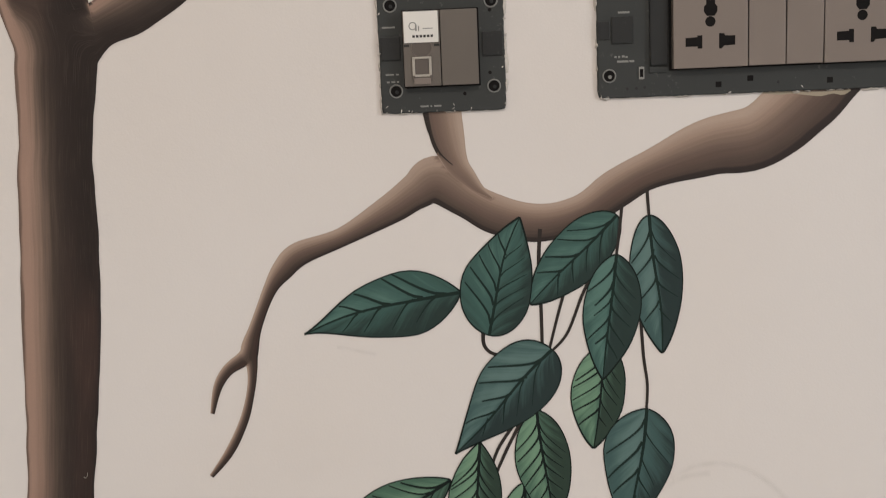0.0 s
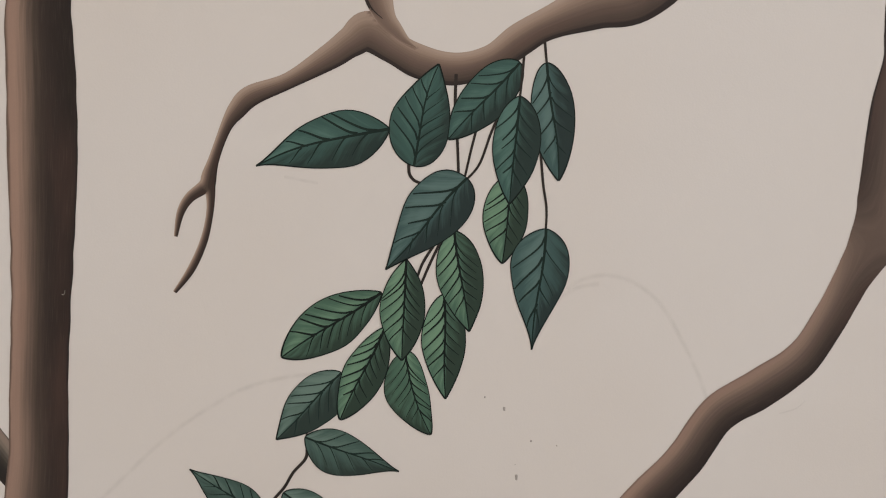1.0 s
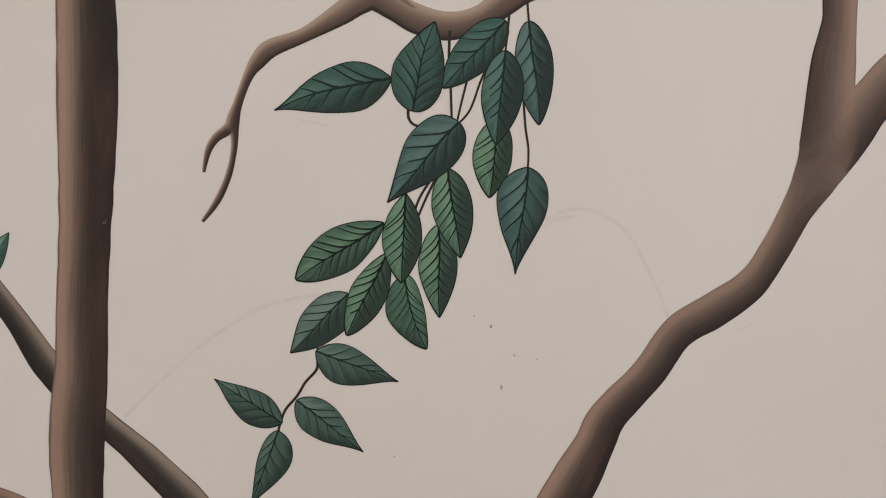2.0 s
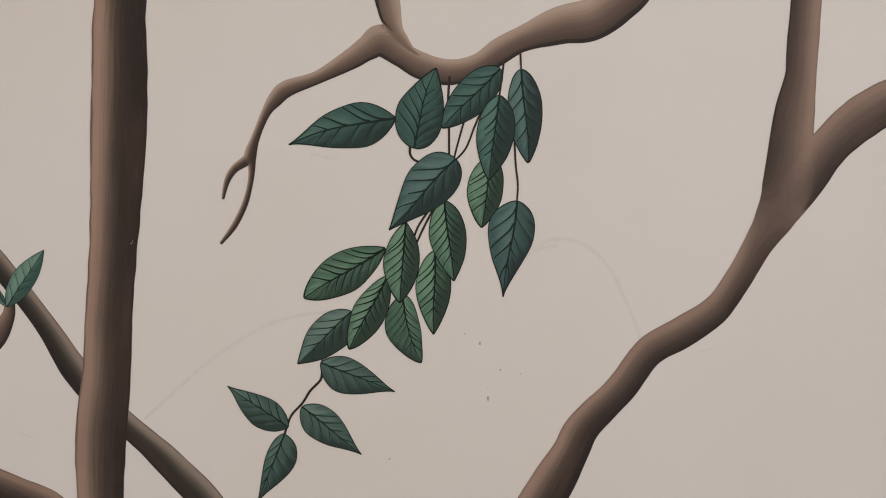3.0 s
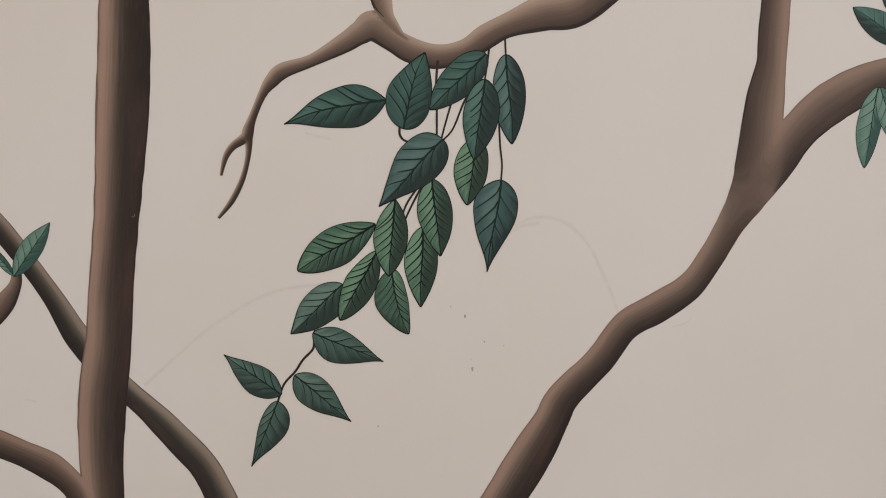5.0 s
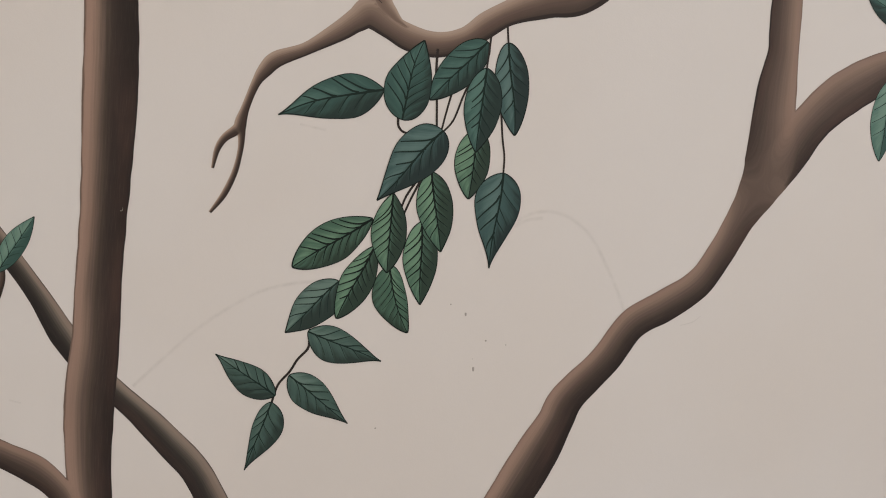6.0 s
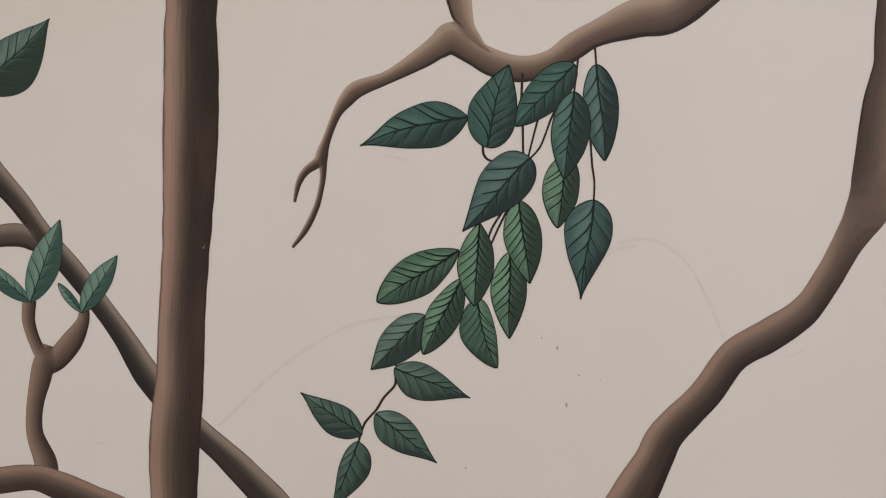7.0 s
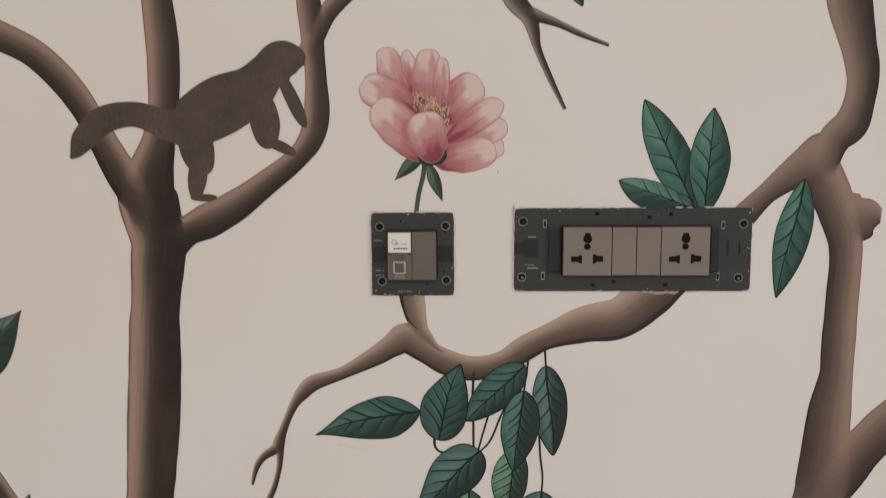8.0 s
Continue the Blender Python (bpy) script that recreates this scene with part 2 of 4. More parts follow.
def box(bm, x0, x1, y0, y1, z0, z1, bevel=0.0):
    geo = bmesh.ops.create_cube(bm, size=1.0)
    for v in geo["verts"]:
        v.co = Vector(((x0 + x1) / 2 + v.co.x * (x1 - x0), (y0 + y1) / 2 + v.co.y * (y1 - y0), (z0 + z1) / 2 + v.co.z * (z1 - z0)))
    if bevel:
        edges = list({e for v in geo["verts"] for e in v.link_edges})
        bmesh.ops.bevel(bm, geom=edges, offset=bevel, segments=2, affect="EDGES", profile=0.6)
    return bm


def sheet(rows, depth, uvs=None, extra=None):
    """A thin coat of paint: a grid of (x, z) points at the given depth before the wall, with edges that run back to it."""
    bm = bmesh.new()
    layer = bm.loops.layers.uv.new("UVMap")
    second = bm.loops.layers.uv.new("brush") if extra else None
    n = len(rows[0])
    grid = [[bm.verts.new((x, -depth, z)) for x, z in row] for row in rows]
    for a in range(len(rows) - 1):
        for b in range(n - 1):
            corners = [(a, b), (a, b + 1), (a + 1, b + 1), (a + 1, b)]
            try:
                f = bm.faces.new([grid[i][j] for i, j in corners])
            except ValueError:
                continue
            if uvs:
                for loop, (i, j) in zip(f.loops, corners):
                    loop[layer].uv = uvs[i][j]
            if extra:
                for loop, (i, j) in zip(f.loops, corners):
                    loop[second].uv = extra[i][j]
    bm.normal_update()
    if sum(f.normal.y * f.calc_area() for f in bm.faces) > 0:
        bmesh.ops.reverse_faces(bm, faces=bm.faces[:])
    rim = [e for e in bm.edges if e.is_boundary]
    out = bmesh.ops.extrude_edge_only(bm, edges=rim)
    for v in out["geom"]:
        if isinstance(v, bmesh.types.BMVert):
            v.co.y = min(0.0, v.co.y + STEP)
    return bm


def spline(points, cuts):
    """Points of a smooth curve through the given ones (tuples of any length)."""
    p = [Vector(q) if len(q) < 4 else q for q in points]
    made = []
    for i in range(len(p) - 1):
        a, b, c, d = p[max(i - 1, 0)], p[i], p[i + 1], p[min(i + 2, len(p) - 1)]
        for k in range(cuts):
            t = k / cuts
            made.append(0.5 * (2 * b + (c - a) * t + (2 * a - 5 * b + 4 * c - d) * t * t + (3 * b - a - 3 * c + d) * t ** 3))
    made.append(p[-1])
    return made


def strip(points, width, depth, taper=1.0):
    """A thin painted line along 2D points; taper: its width at the end as a share of that at the start."""
    rows = []
    for i, q in enumerate(points):
        d = (points[min(i + 1, len(points) - 1)] - points[max(i - 1, 0)]).normalized()
        s, w = Vector((-d.y, d.x)), width / 2 * (1 + (taper - 1) * i / (len(points) - 1))
        rows.append([(q.x + s.x * w * k, q.y + s.y * w * k) for k in (-1, 0, 1)])
    return rows


# ---- the room ----
def slab(name, x0, x1, y0, y1, z0, z1, material, label):
    ob = finish(name, box(bmesh.new(), x0, x1, y0, y1, z0, z1), material)
    return tagged(ob, label, name.split("_")[0], kind="structure")


slab("wall_north", -1.8, 2.2, 0.0, 0.12, 0, 2.7, WALL, "warm off-white painted wall carrying a mural")
# Unseen walls, floor and ceiling, added to close the room and bounce light.
slab("wall_south", -1.8, 2.2, -3.32, -3.2, 0, 2.7, ROOM, "plain off-white wall of the room")
slab("wall_west", -1.92, -1.8, -3.32, 0.12, 0, 2.7, ROOM, "plain off-white wall of the room")
slab("floor", -1.92, 2.32, -3.32, 0.12, -0.1, 0, FLOOR, "unseen grey floor bouncing cool light up the wall")
slab("ceiling", -1.92, 2.32, -3.32, 0.12, 2.7, 2.8, ROOM, "plain off-white ceiling of the room")
# Unseen wall; its opening is made up to hold the cool side fill.
east = bmesh.new()
for y0, y1, z0, z1 in ((-3.32, -2.5, 0, 2.7), (-1.3, 0.12, 0, 2.7), (-2.5, -1.3, 0, 0.85), (-2.5, -1.3, 2.15, 2.7)):
    box(east, 2.2, 2.32, y0, y1, z0, z1)
tagged(finish("wall_east", east, ROOM), "unseen plain off-white wall with an opening for the side fill", "wall", kind="structure")


# ---- the mural ----
COATS = [0]


def coat(layer, step):
    """The depth of the next coat of paint in a layer; no two coats lie in one plane."""
    COATS[0] += 1
    return (layer + 1 + step * (1 + COATS[0] % 6)) * STEP


class Limb:
    """A painted limb: stations of x, z and half width, light on the side given. Between the stations swap the light changes
    side; weak and pale, a number or pairs of station and number, say how even and how pale its paint is."""

    def __init__(self, kind, stations, layer, side=1, swap=None, weak=0.0, pale=0.0, cuts=8):
        self.kind, self.layer, self.side = kind, layer, side
        path = spline(stations, cuts)
        self.at = np.array([(q.x, q.y) for q in path])
        d = np.gradient(self.at, axis=0)
        self.dir = d / np.linalg.norm(d, axis=1)[:, None]
        self.out = np.stack([-self.dir[:, 1], self.dir[:, 0]], axis=1) * side
        self.wide = np.array([max(q.z, 0.0008) * (1 + 0.03 * noise.noise((q.x * 60, q.y * 60, layer))) for q in path])
        self.run = np.concatenate([[0.0], np.cumsum(np.linalg.norm(np.diff(self.at, axis=0), axis=1))])
        self.start = 0.0
        pos = np.arange(len(path)) / cuts
        table = lambda q: np.interp(pos, *zip(*q)) if isinstance(q, (list, tuple)) else np.full(len(path), float(q))
        self.weak, self.pale = table(weak), table(pale)
        self.swap = np.zeros(len(path))
        if swap:
            g = np.clip((pos - swap[0]) / (swap[1] - swap[0]), 0, 1)
            self.swap = g * g * (3 - 2 * g)

    def brush_at(self, p):
        """Its share, its shading coordinates and its paint at a point of the wall."""
        i = int(np.argmin(((self.at - p) ** 2).sum(axis=1)))
        off = p - self.at[i]
        along, c = float(off @ self.dir[i]), float(off @ self.out[i]) / self.wide[i]
        left = min(self.run[i] + along, self.run[-1] - self.run[i] - along)
        share = max(0.0, 1 - abs(c)) * min(max(left / (1.6 * self.wide[i]), 0.0), 1.0)
        g = self.swap[i]
        u = (1 - c) / 2 * (1 - g) + (1 + c) / 2 * g
        return share, np.array([u, (self.start + self.run[i] + along) * 4, self.weak[i], self.pale[i]])


def paint_limbs(parent, material, limbs):
    """Paint limbs that grow out of one another: where two overlap their strokes run together."""
    main = limbs[0]
    for other in limbs[1:]:  # strokes start where the limb leaves the first one
        near = [((main.at - other.at[e]) ** 2).sum(axis=1) for e in (0, -1)]
        e = 0 if near[0].min() < near[1].min() else -1
        other.start = main.run[int(near[e].argmin())] - other.run[e]
    for me in limbs:
        rows, uvs, brush = [], [], []
        cols = 13
        for i in range(len(me.at)):
            row = [me.at[i] + me.out[i] * me.wide[i] * (1 - 2 * k / (cols - 1)) for k in range(cols)]
            if rows:  # no edge runs back on the inside of a bend
                row = [p if (p - o) @ me.dir[i] > 0 else o + me.dir[i] * 1e-5 for p, o in zip(row, rows[-1])]
            rows.append(row)
            uv_row, brush_row = [], []
            for k, p in enumerate(row):
                c = 1 - 2 * k / (cols - 1)
                g = me.swap[i]
                own = np.array([(1 - c) / 2 * (1 - g) + (1 + c) / 2 * g, (me.start + me.run[i]) * 4, me.weak[i], me.pale[i]])
                left = min(me.run[i], me.run[-1] - me.run[i])
                share = max(1 - abs(c), 0.0) * min(left / (1.6 * me.wide[i]), 1.0) + 0.004
                total, mixed = share, own * share
                for other in limbs:
                    if other is not me:
                        w, q = other.brush_at(p)
                        total, mixed = total + w, mixed + q * w
                mixed = mixed / total
                uv_row.append(tuple(mixed[:2])), brush_row.append(tuple(mixed[2:]))
            uvs.append(uv_row), brush.append(brush_row)
        flat_rows = [[(float(x), float(z)) for x, z in row] for row in rows]
        finish(me.kind, sheet(flat_rows, coat(me.layer, 0.06), uvs, brush), material, parent)


def blade_rows(base, tip, wl, wr, p, sharp, bend, grow=0.0, n=26, cols=9):
    b, t = Vector(base), Vector(tip)
    d = (t - b).normalized()
    s = Vector((-d.y, d.x))
    b, t = b - d * grow, t + d * grow * 1.6
    blunt = p * sharp / (1 - p)
    rows, uvs = [], []
    for i in range(n + 1):
        f = 0.5 - 0.5 * math.cos(math.pi * i / n)
        f = min(max(f, 0.0012), 0.9988)
        w = (f / p) ** blunt * ((1 - f) / (1 - p)) ** sharp
        wob = [1 + 0.09 * noise.noise((f * 3.2, base[0] * 70 + c, base[1] * 70)) for c in (0, 5)]
        mid = b.lerp(t, f) + s * bend * 4 * f * (1 - f)
        row = []
        for k in range(cols):
            c = 1 - 2 * k / (cols - 1)
            row.append(tuple(mid + s * c * ((wl * wob[0] if c > 0 else wr * wob[1]) * w + grow)))
        rows.append(row)
        uvs.append([(k / (cols - 1), f) for k in range(cols)])
    return rows, uvs


def leaf(parent, base, tip, wl, wr, p, sharp, bend, material, layer, name="leaf", veins=True, line=1.0, pairs=0, split=0.30, flip=1):
    """A painted leaf with a dark outline, a midrib and side veins that leave it at a slant.
    split: how much paler the half towards the light is; flip -1 when the other half is the pale one."""
    depth = (layer + 1) * STEP
    b, t = Vector(base), Vector(tip)
    size = (t - b).length
    d = (t - b).normalized()
    s = Vector((-d.y, d.x))
    rng = random.Random(int(base[0] * 9000) + int(tip[1] * 7000))
    pairs = pairs or max(4, round((4.6 if material == GREEN else 3.3) + size * 12))
    lean = min(0.30, 1.15 * (wl + wr) / 2 / size)
    slope = lambda e: lean * (0.55 * e ** 0.5 + 0.45 * e)
    sun = Vector((-0.62, 0.78))
    bright = 1 if s.dot(sun) * flip > 0 else -1
    rows, uvs = blade_rows(base, tip, wl, wr, p, sharp, bend, cols=17)
    heart, reach = (b + t) / 2, size * 0.42
    brush = []
    for row, spots in zip(uvs, rows):
        line_up = []
        for (u, v), at in zip(row, spots):
            e = abs(2 * u - 1)
            side = (1 - 2 * u) * bright
            tone = 0.46 + split * max(-1, min(1, side * 7)) + 0.20 * (Vector(at) - heart).dot(sun) / reach
            line_up.append(((v - slope(e) - 0.03) / 0.70 * pairs - (0.55 if u < 0.5 else 0.25), tone))
        brush.append(line_up)
    body = finish(name, sheet(rows, depth, uvs, brush), material, parent)
    rows, _ = blade_rows(base, tip, wl, wr, p, sharp, bend, grow=0.00075 * line)
    finish("outline", sheet(rows, depth - 0.000025), INK, body)
    blunt = p * sharp / (1 - p)
    along = lambda f: b.lerp(t, f) + s * bend * 4 * f * (1 - f)
    wide = lambda f: (max(f, 0.001) / p) ** blunt * ((1 - min(f, 0.999)) / (1 - p)) ** sharp
    if not veins:
        return body
    ink = INK if material == GREEN else VEIN
    wave = rng.uniform(-0.012, 0.012) * size
    rib = [along(f / 18) + s * wave * math.sin(f / 18 * 6.3) for f in range(19)]
    finish("midrib", sheet(strip(rib, line * (0.0007 + 0.017 * size), depth + 0.0001, 0.4), depth + 0.000025), ink, body)
    for k in range(pairs):
        for c, w in ((1, wl), (-1, wr)):
            f0 = 0.02 + 0.72 * (k + 0.25 + 0.3 * (c > 0) + rng.uniform(-0.10, 0.10)) / pairs
            pale = c == bright
            reach = (rng.uniform(0.93, 0.99) if pale else rng.uniform(0.66, 0.90)) if rng.random() > 0.08 else 0.6
            turn = rng.uniform(0.85, 1.15)
            pts = []
            for j in range(10):
                e = j / 9
                f = min(f0 + slope(e * reach) * (1.25 - 0.90 * f0) * turn, 0.975)
                pts.append(along(f) + s * c * w * reach * e * wide(f))
            thick = line * rng.uniform(0.85, 1.25) * (0.0005 + 0.0095 * size) * (1.15 if pale else 0.8)
            finish("vein", sheet(strip(pts, thick, depth, 0.55 if pale else 0.3), depth + 0.00002), ink, body)
    return body


def stem(parent, points, width, layer, material=None):
    pts = spline([Vector(q) for q in points], 6)
    return finish("stem", sheet(strip(pts, width, 0, 0.85), coat(layer + 0.37, 0.03)), material or STALK, parent)


def petal(parent, base, tip, w, p, sharp, material, layer):
    rows, uvs = blade_rows(base, tip, w, w, p, sharp, 0.0, n=22)
    for i, row in enumerate(rows):
        for k, (x, z) in enumerate(row):
            q = noise.noise((x * 90, z * 90, layer)) * 0.0016
            row[k] = (x + q, z + q * 0.7)
    depth = coat(layer, 0.06)
    body = finish("petal", sheet(rows, depth, uvs), material, parent)
    edge, _ = blade_rows(base, tip, w, w, p, sharp, 0.0, grow=0.0003, n=22)
    for i, row in enumerate(edge):
        for k, (x, z) in enumerate(row):
            q = noise.noise((x * 90, z * 90, layer)) * 0.0016
            row[k] = (x + q, z + q * 0.7)
    finish("petal_edge", sheet(edge, depth - 0.00003), ROSE, body, "deep rose painted edge")
    return body


def stamens(parent, at, layer):
    rng = random.Random(4)
    for k in range(110):
        f = rng.random()
        x, z = at[0] - 0.007 + 0.034 * f + rng.gauss(0, 0.0015), at[1] + 0.004 - 0.018 * f * f + rng.gauss(0, 0.0042)
        top = (x + rng.uniform(-0.002, 0.002), z + rng.uniform(0.0015, 0.0055))
        w = rng.uniform(0.00035, 0.0009)
        rows, _ = blade_rows((x, z), top, w, w, 0.7, 0.5, 0.0, n=8, cols=3)
        finish("stamen", sheet(rows, (layer + 1) * STEP - 0.00002 * (k % 3)), UMBER if k % 9 == 0 else GOLD, parent)


def painted_blot(spine, lobes):
    """One flat brown shape: a band of changing width with rounded lobes that grow out of it."""
    rows = []
    path = spline(spine, 6)
    for i, q in enumerate(path):
        d = path[min(i + 1, len(path) - 1)] - path[max(i - 1, 0)]
        s = Vector((-d.y, d.x)).normalized()
        rows.append([(q.x + s.x * q.z * (1 - k / 2), q.y + s.y * q.z * (1 - k / 2)) for k in range(5)])
    bm = sheet(rows, 9 * STEP)
    for n, (a, e, w) in enumerate(lobes):
        lobe_rows, _ = blade_rows(a, e, w, w, 0.5, 0.45, 0.0, n=20, cols=5)
        lobe_bm = sheet(lobe_rows, (9.2 + 0.2 * n) * STEP)
        mesh = bpy.data.meshes.new("lobe")
        lobe_bm.to_mesh(mesh)
        lobe_bm.free()
        old = list(bm.verts)
        bm.from_mesh(mesh)
        bpy.data.meshes.remove(mesh)
        bm.verts.ensure_lookup_table()
        root = bm.verts[len(old) + 2]
        near = min(old, key=lambda v: (v.co - root.co).length)
        bmesh.ops.pointmerge(bm, verts=[root, near], merge_co=near.co)
    return tagged(finish("painted_blot", bm, BLOT), "plain brown painted shape across the tree limbs", "painted shape")


def pencil_line(points, width):
    pts = spline([Vector(q) for q in points], 6)
    rows = strip(pts, width, 0)
    uvs = [[(k / 2, i / len(rows)) for k in range(3)] for i in range(len(rows))]
    bm = sheet(rows, 0.6 * STEP, uvs)
    return tagged(finish("pencil_mark", bm, PENCIL), "faint rubbed pencil line on the wall", "pencil mark", "pencil marks on the wall")


def speck(x, z, r, drip):
    bm = bmesh.new()
    n = 10
    turn = random.random() * 6
    ring = []
    for k in range(n):
        a = 2 * math.pi * k / n
        q = r * (1 + 0.35 * noise.noise((x * 900 + math.cos(a), z * 900 + math.sin(a), turn)))
        ring.append(bm.verts.new((x + q * math.cos(a), -0.0001, z + q * math.sin(a) - (drip if math.sin(a) < -0.5 else 0))))
    top = bm.verts.new((x, -0.0006, z))
    for k in range(n):
        bm.faces.new((top, ring[k], ring[(k + 1) % n]))
    bmesh.ops.recalc_face_normals(bm, faces=bm.faces[:])
    return tagged(finish("wall_speck", bm, GRIME), "tiny dark speck stuck to the wall", "speck", "specks on the wall")


# Tree whose trunk splits into three limbs
tree_a = thing("painted_tree", 0.0, "brown painted tree with dark shaded side on wall", "painted tree")
paint_limbs(tree_a, BARK_GREY, [
    Limb("limb", [
        (-0.4816, 1.0790, 0.0109), (-0.4473, 1.0261, 0.0115), (-0.4297, 0.9995, 0.0115), (-0.4098, 0.9736, 0.0103),
        (-0.3897, 0.9412, 0.0096), (-0.3663, 0.9093, 0.0107), (-0.3421, 0.8737, 0.0099), (-0.3219, 0.8410, 0.0107),
        (-0.3031, 0.8051, 0.0133), (-0.2822, 0.7735, 0.0122), (-0.2546, 0.7447, 0.0121), (-0.2294, 0.7192, 0.0134),
        (-0.2030, 0.6888, 0.0154), (-0.1814, 0.6625, 0.0154), (-0.1676, 0.6346, 0.0158), (-0.1586, 0.6095, 0.0166),
        (-0.1524, 0.5690, 0.0180),
    ], 1, 1, weak=0.1),
    Limb("limb", [
        (-0.4519, 0.9367, 0.0087), (-0.4357, 0.9417, 0.0101), (-0.4119, 0.9426, 0.0111), (-0.3942, 0.9336, 0.0092),
    ], 0, 1, weak=0.6, pale=0.2),
])
paint_limbs(tree_a, BARK, [
    Limb("trunk", [
        (-0.2244, 1.4539, 0.0138), (-0.2234, 1.4290, 0.0141), (-0.2203, 1.3889, 0.0152), (-0.2208, 1.3533, 0.0146),
        (-0.2229, 1.3276, 0.0142), (-0.2285, 1.3004, 0.0158), (-0.2364, 1.2747, 0.0216), (-0.2414, 1.2518, 0.0281),
        (-0.2336, 1.2086, 0.0260), (-0.2350, 1.1879, 0.0257), (-0.2373, 1.1653, 0.0240), (-0.2393, 1.1442, 0.0236),
        (-0.2411, 1.1286, 0.0241), (-0.2430, 1.0849, 0.0250), (-0.2473, 1.0295, 0.0257), (-0.2525, 0.9732, 0.0239),
        (-0.2589, 0.9161, 0.0222), (-0.2659, 0.8578, 0.0222), (-0.2716, 0.7985, 0.0230), (-0.2805, 0.7381, 0.0246),
        (-0.2848, 0.6766, 0.0226), (-0.2851, 0.6253, 0.0216), (-0.2872, 0.5629, 0.0242),
    ], 5, -1, weak=((0, 0.5), (4, 0.5), (7, 0.1), (8, 0), (11, 0), (16, 0.1), (19, 0.35), (22, 0.3)), pale=((0, 0), (4, -0.1), (6, -0.5), (9, -0.6), (12, -0.2), (16, -0.12), (22, 0))),
    Limb("limb", [
        (-0.4852, 0.6983, 0.0140), (-0.4519, 0.7028, 0.0135), (-0.4190, 0.7046, 0.0132), (-0.3947, 0.6955, 0.0145),
        (-0.3636, 0.6809, 0.0140), (-0.3350, 0.6645, 0.0154), (-0.3136, 0.6426, 0.0134), (-0.2986, 0.6143, 0.0160),
    ], 1, 1, weak=0.6),
    Limb("limb", [
        (-0.3937, 1.4109, 0.0110), (-0.3687, 1.3981, 0.0133), (-0.3412, 1.3838, 0.0131), (-0.3204, 1.3653, 0.0132),
        (-0.3035, 1.3447, 0.0131), (-0.2905, 1.3230, 0.0126), (-0.2772, 1.2961, 0.0139), (-0.2639, 1.2709, 0.0157),
        (-0.2494, 1.2465, 0.0162), (-0.2408, 1.2225, 0.0156),
    ], 4, 1, weak=((0, 0.7), (6, 0.6), (9, 0.2)), pale=((0, -0.1), (6, -0.2), (9, -0.5))),
    Limb("limb", [
        (-0.2256, 1.2047, 0.0216), (-0.2064, 1.2170, 0.0143), (-0.1853, 1.2271, 0.0163), (-0.1598, 1.2409, 0.0146),
        (-0.1292, 1.2630, 0.0117), (-0.1022, 1.2842, 0.0102), (-0.0873, 1.3031, 0.0116), (-0.0813, 1.3256, 0.0119),
        (-0.0812, 1.3589, 0.0099), (-0.0831, 1.3905, 0.0102), (-0.0848, 1.4156, 0.0114), (-0.0886, 1.4429, 0.0101),
    ], 3, 1, weak=((0, 0), (3, 0.5)), pale=((0, -0.6), (2, -0.2), (4, -0.1), (11, -0.1))),
    Limb("twig", [
        (-0.0891, 1.3792, 0.0095), (-0.0737, 1.4085, 0.0085), (-0.0665, 1.4195, 0.0085), (-0.0512, 1.4333, 0.0078),
        (-0.0326, 1.4450, 0.0069),
    ], 2, 1, weak=0.6),
])
paint_limbs(tree_a, BARK_FORK, [
    Limb("twig", [
        (-0.4058, 0.7013, 0.0103), (-0.4067, 0.7210, 0.0112), (-0.4143, 0.7493, 0.0083), (-0.4119, 0.7771, 0.0082),
        (-0.4042, 0.8046, 0.0101), (-0.3993, 0.8218, 0.0099), (-0.3941, 0.8360, 0.0067),
    ], 0, 1, weak=1, pale=0.05),
    Limb("twig", [
        (-0.3985, 0.8232, 0.0083), (-0.4060, 0.8375, 0.0060), (-0.4109, 0.8594, 0.0063), (-0.4087, 0.8799, 0.0066),
    ], 2, 1, weak=1, pale=0.05),
    Limb("twig", [
        (-0.3973, 0.8160, 0.0093), (-0.3867, 0.8229, 0.0105), (-0.3718, 0.8391, 0.0103), (-0.3601, 0.8574, 0.0063),
        (-0.3577, 0.8704, 0.0048),
    ], 3, 1, weak=1, pale=0.05),
])
nick = strip(spline([Vector((-0.2425, 0.9262)), Vector((-0.2412, 0.9256)), Vector((-0.2400, 0.9270)), Vector((-0.2398, 0.9290))], 4), 0.00042, 0, 0.4)
finish("paint_nick", sheet(nick, 9 * STEP), RIM, tree_a, "tiny white nick in the paint")
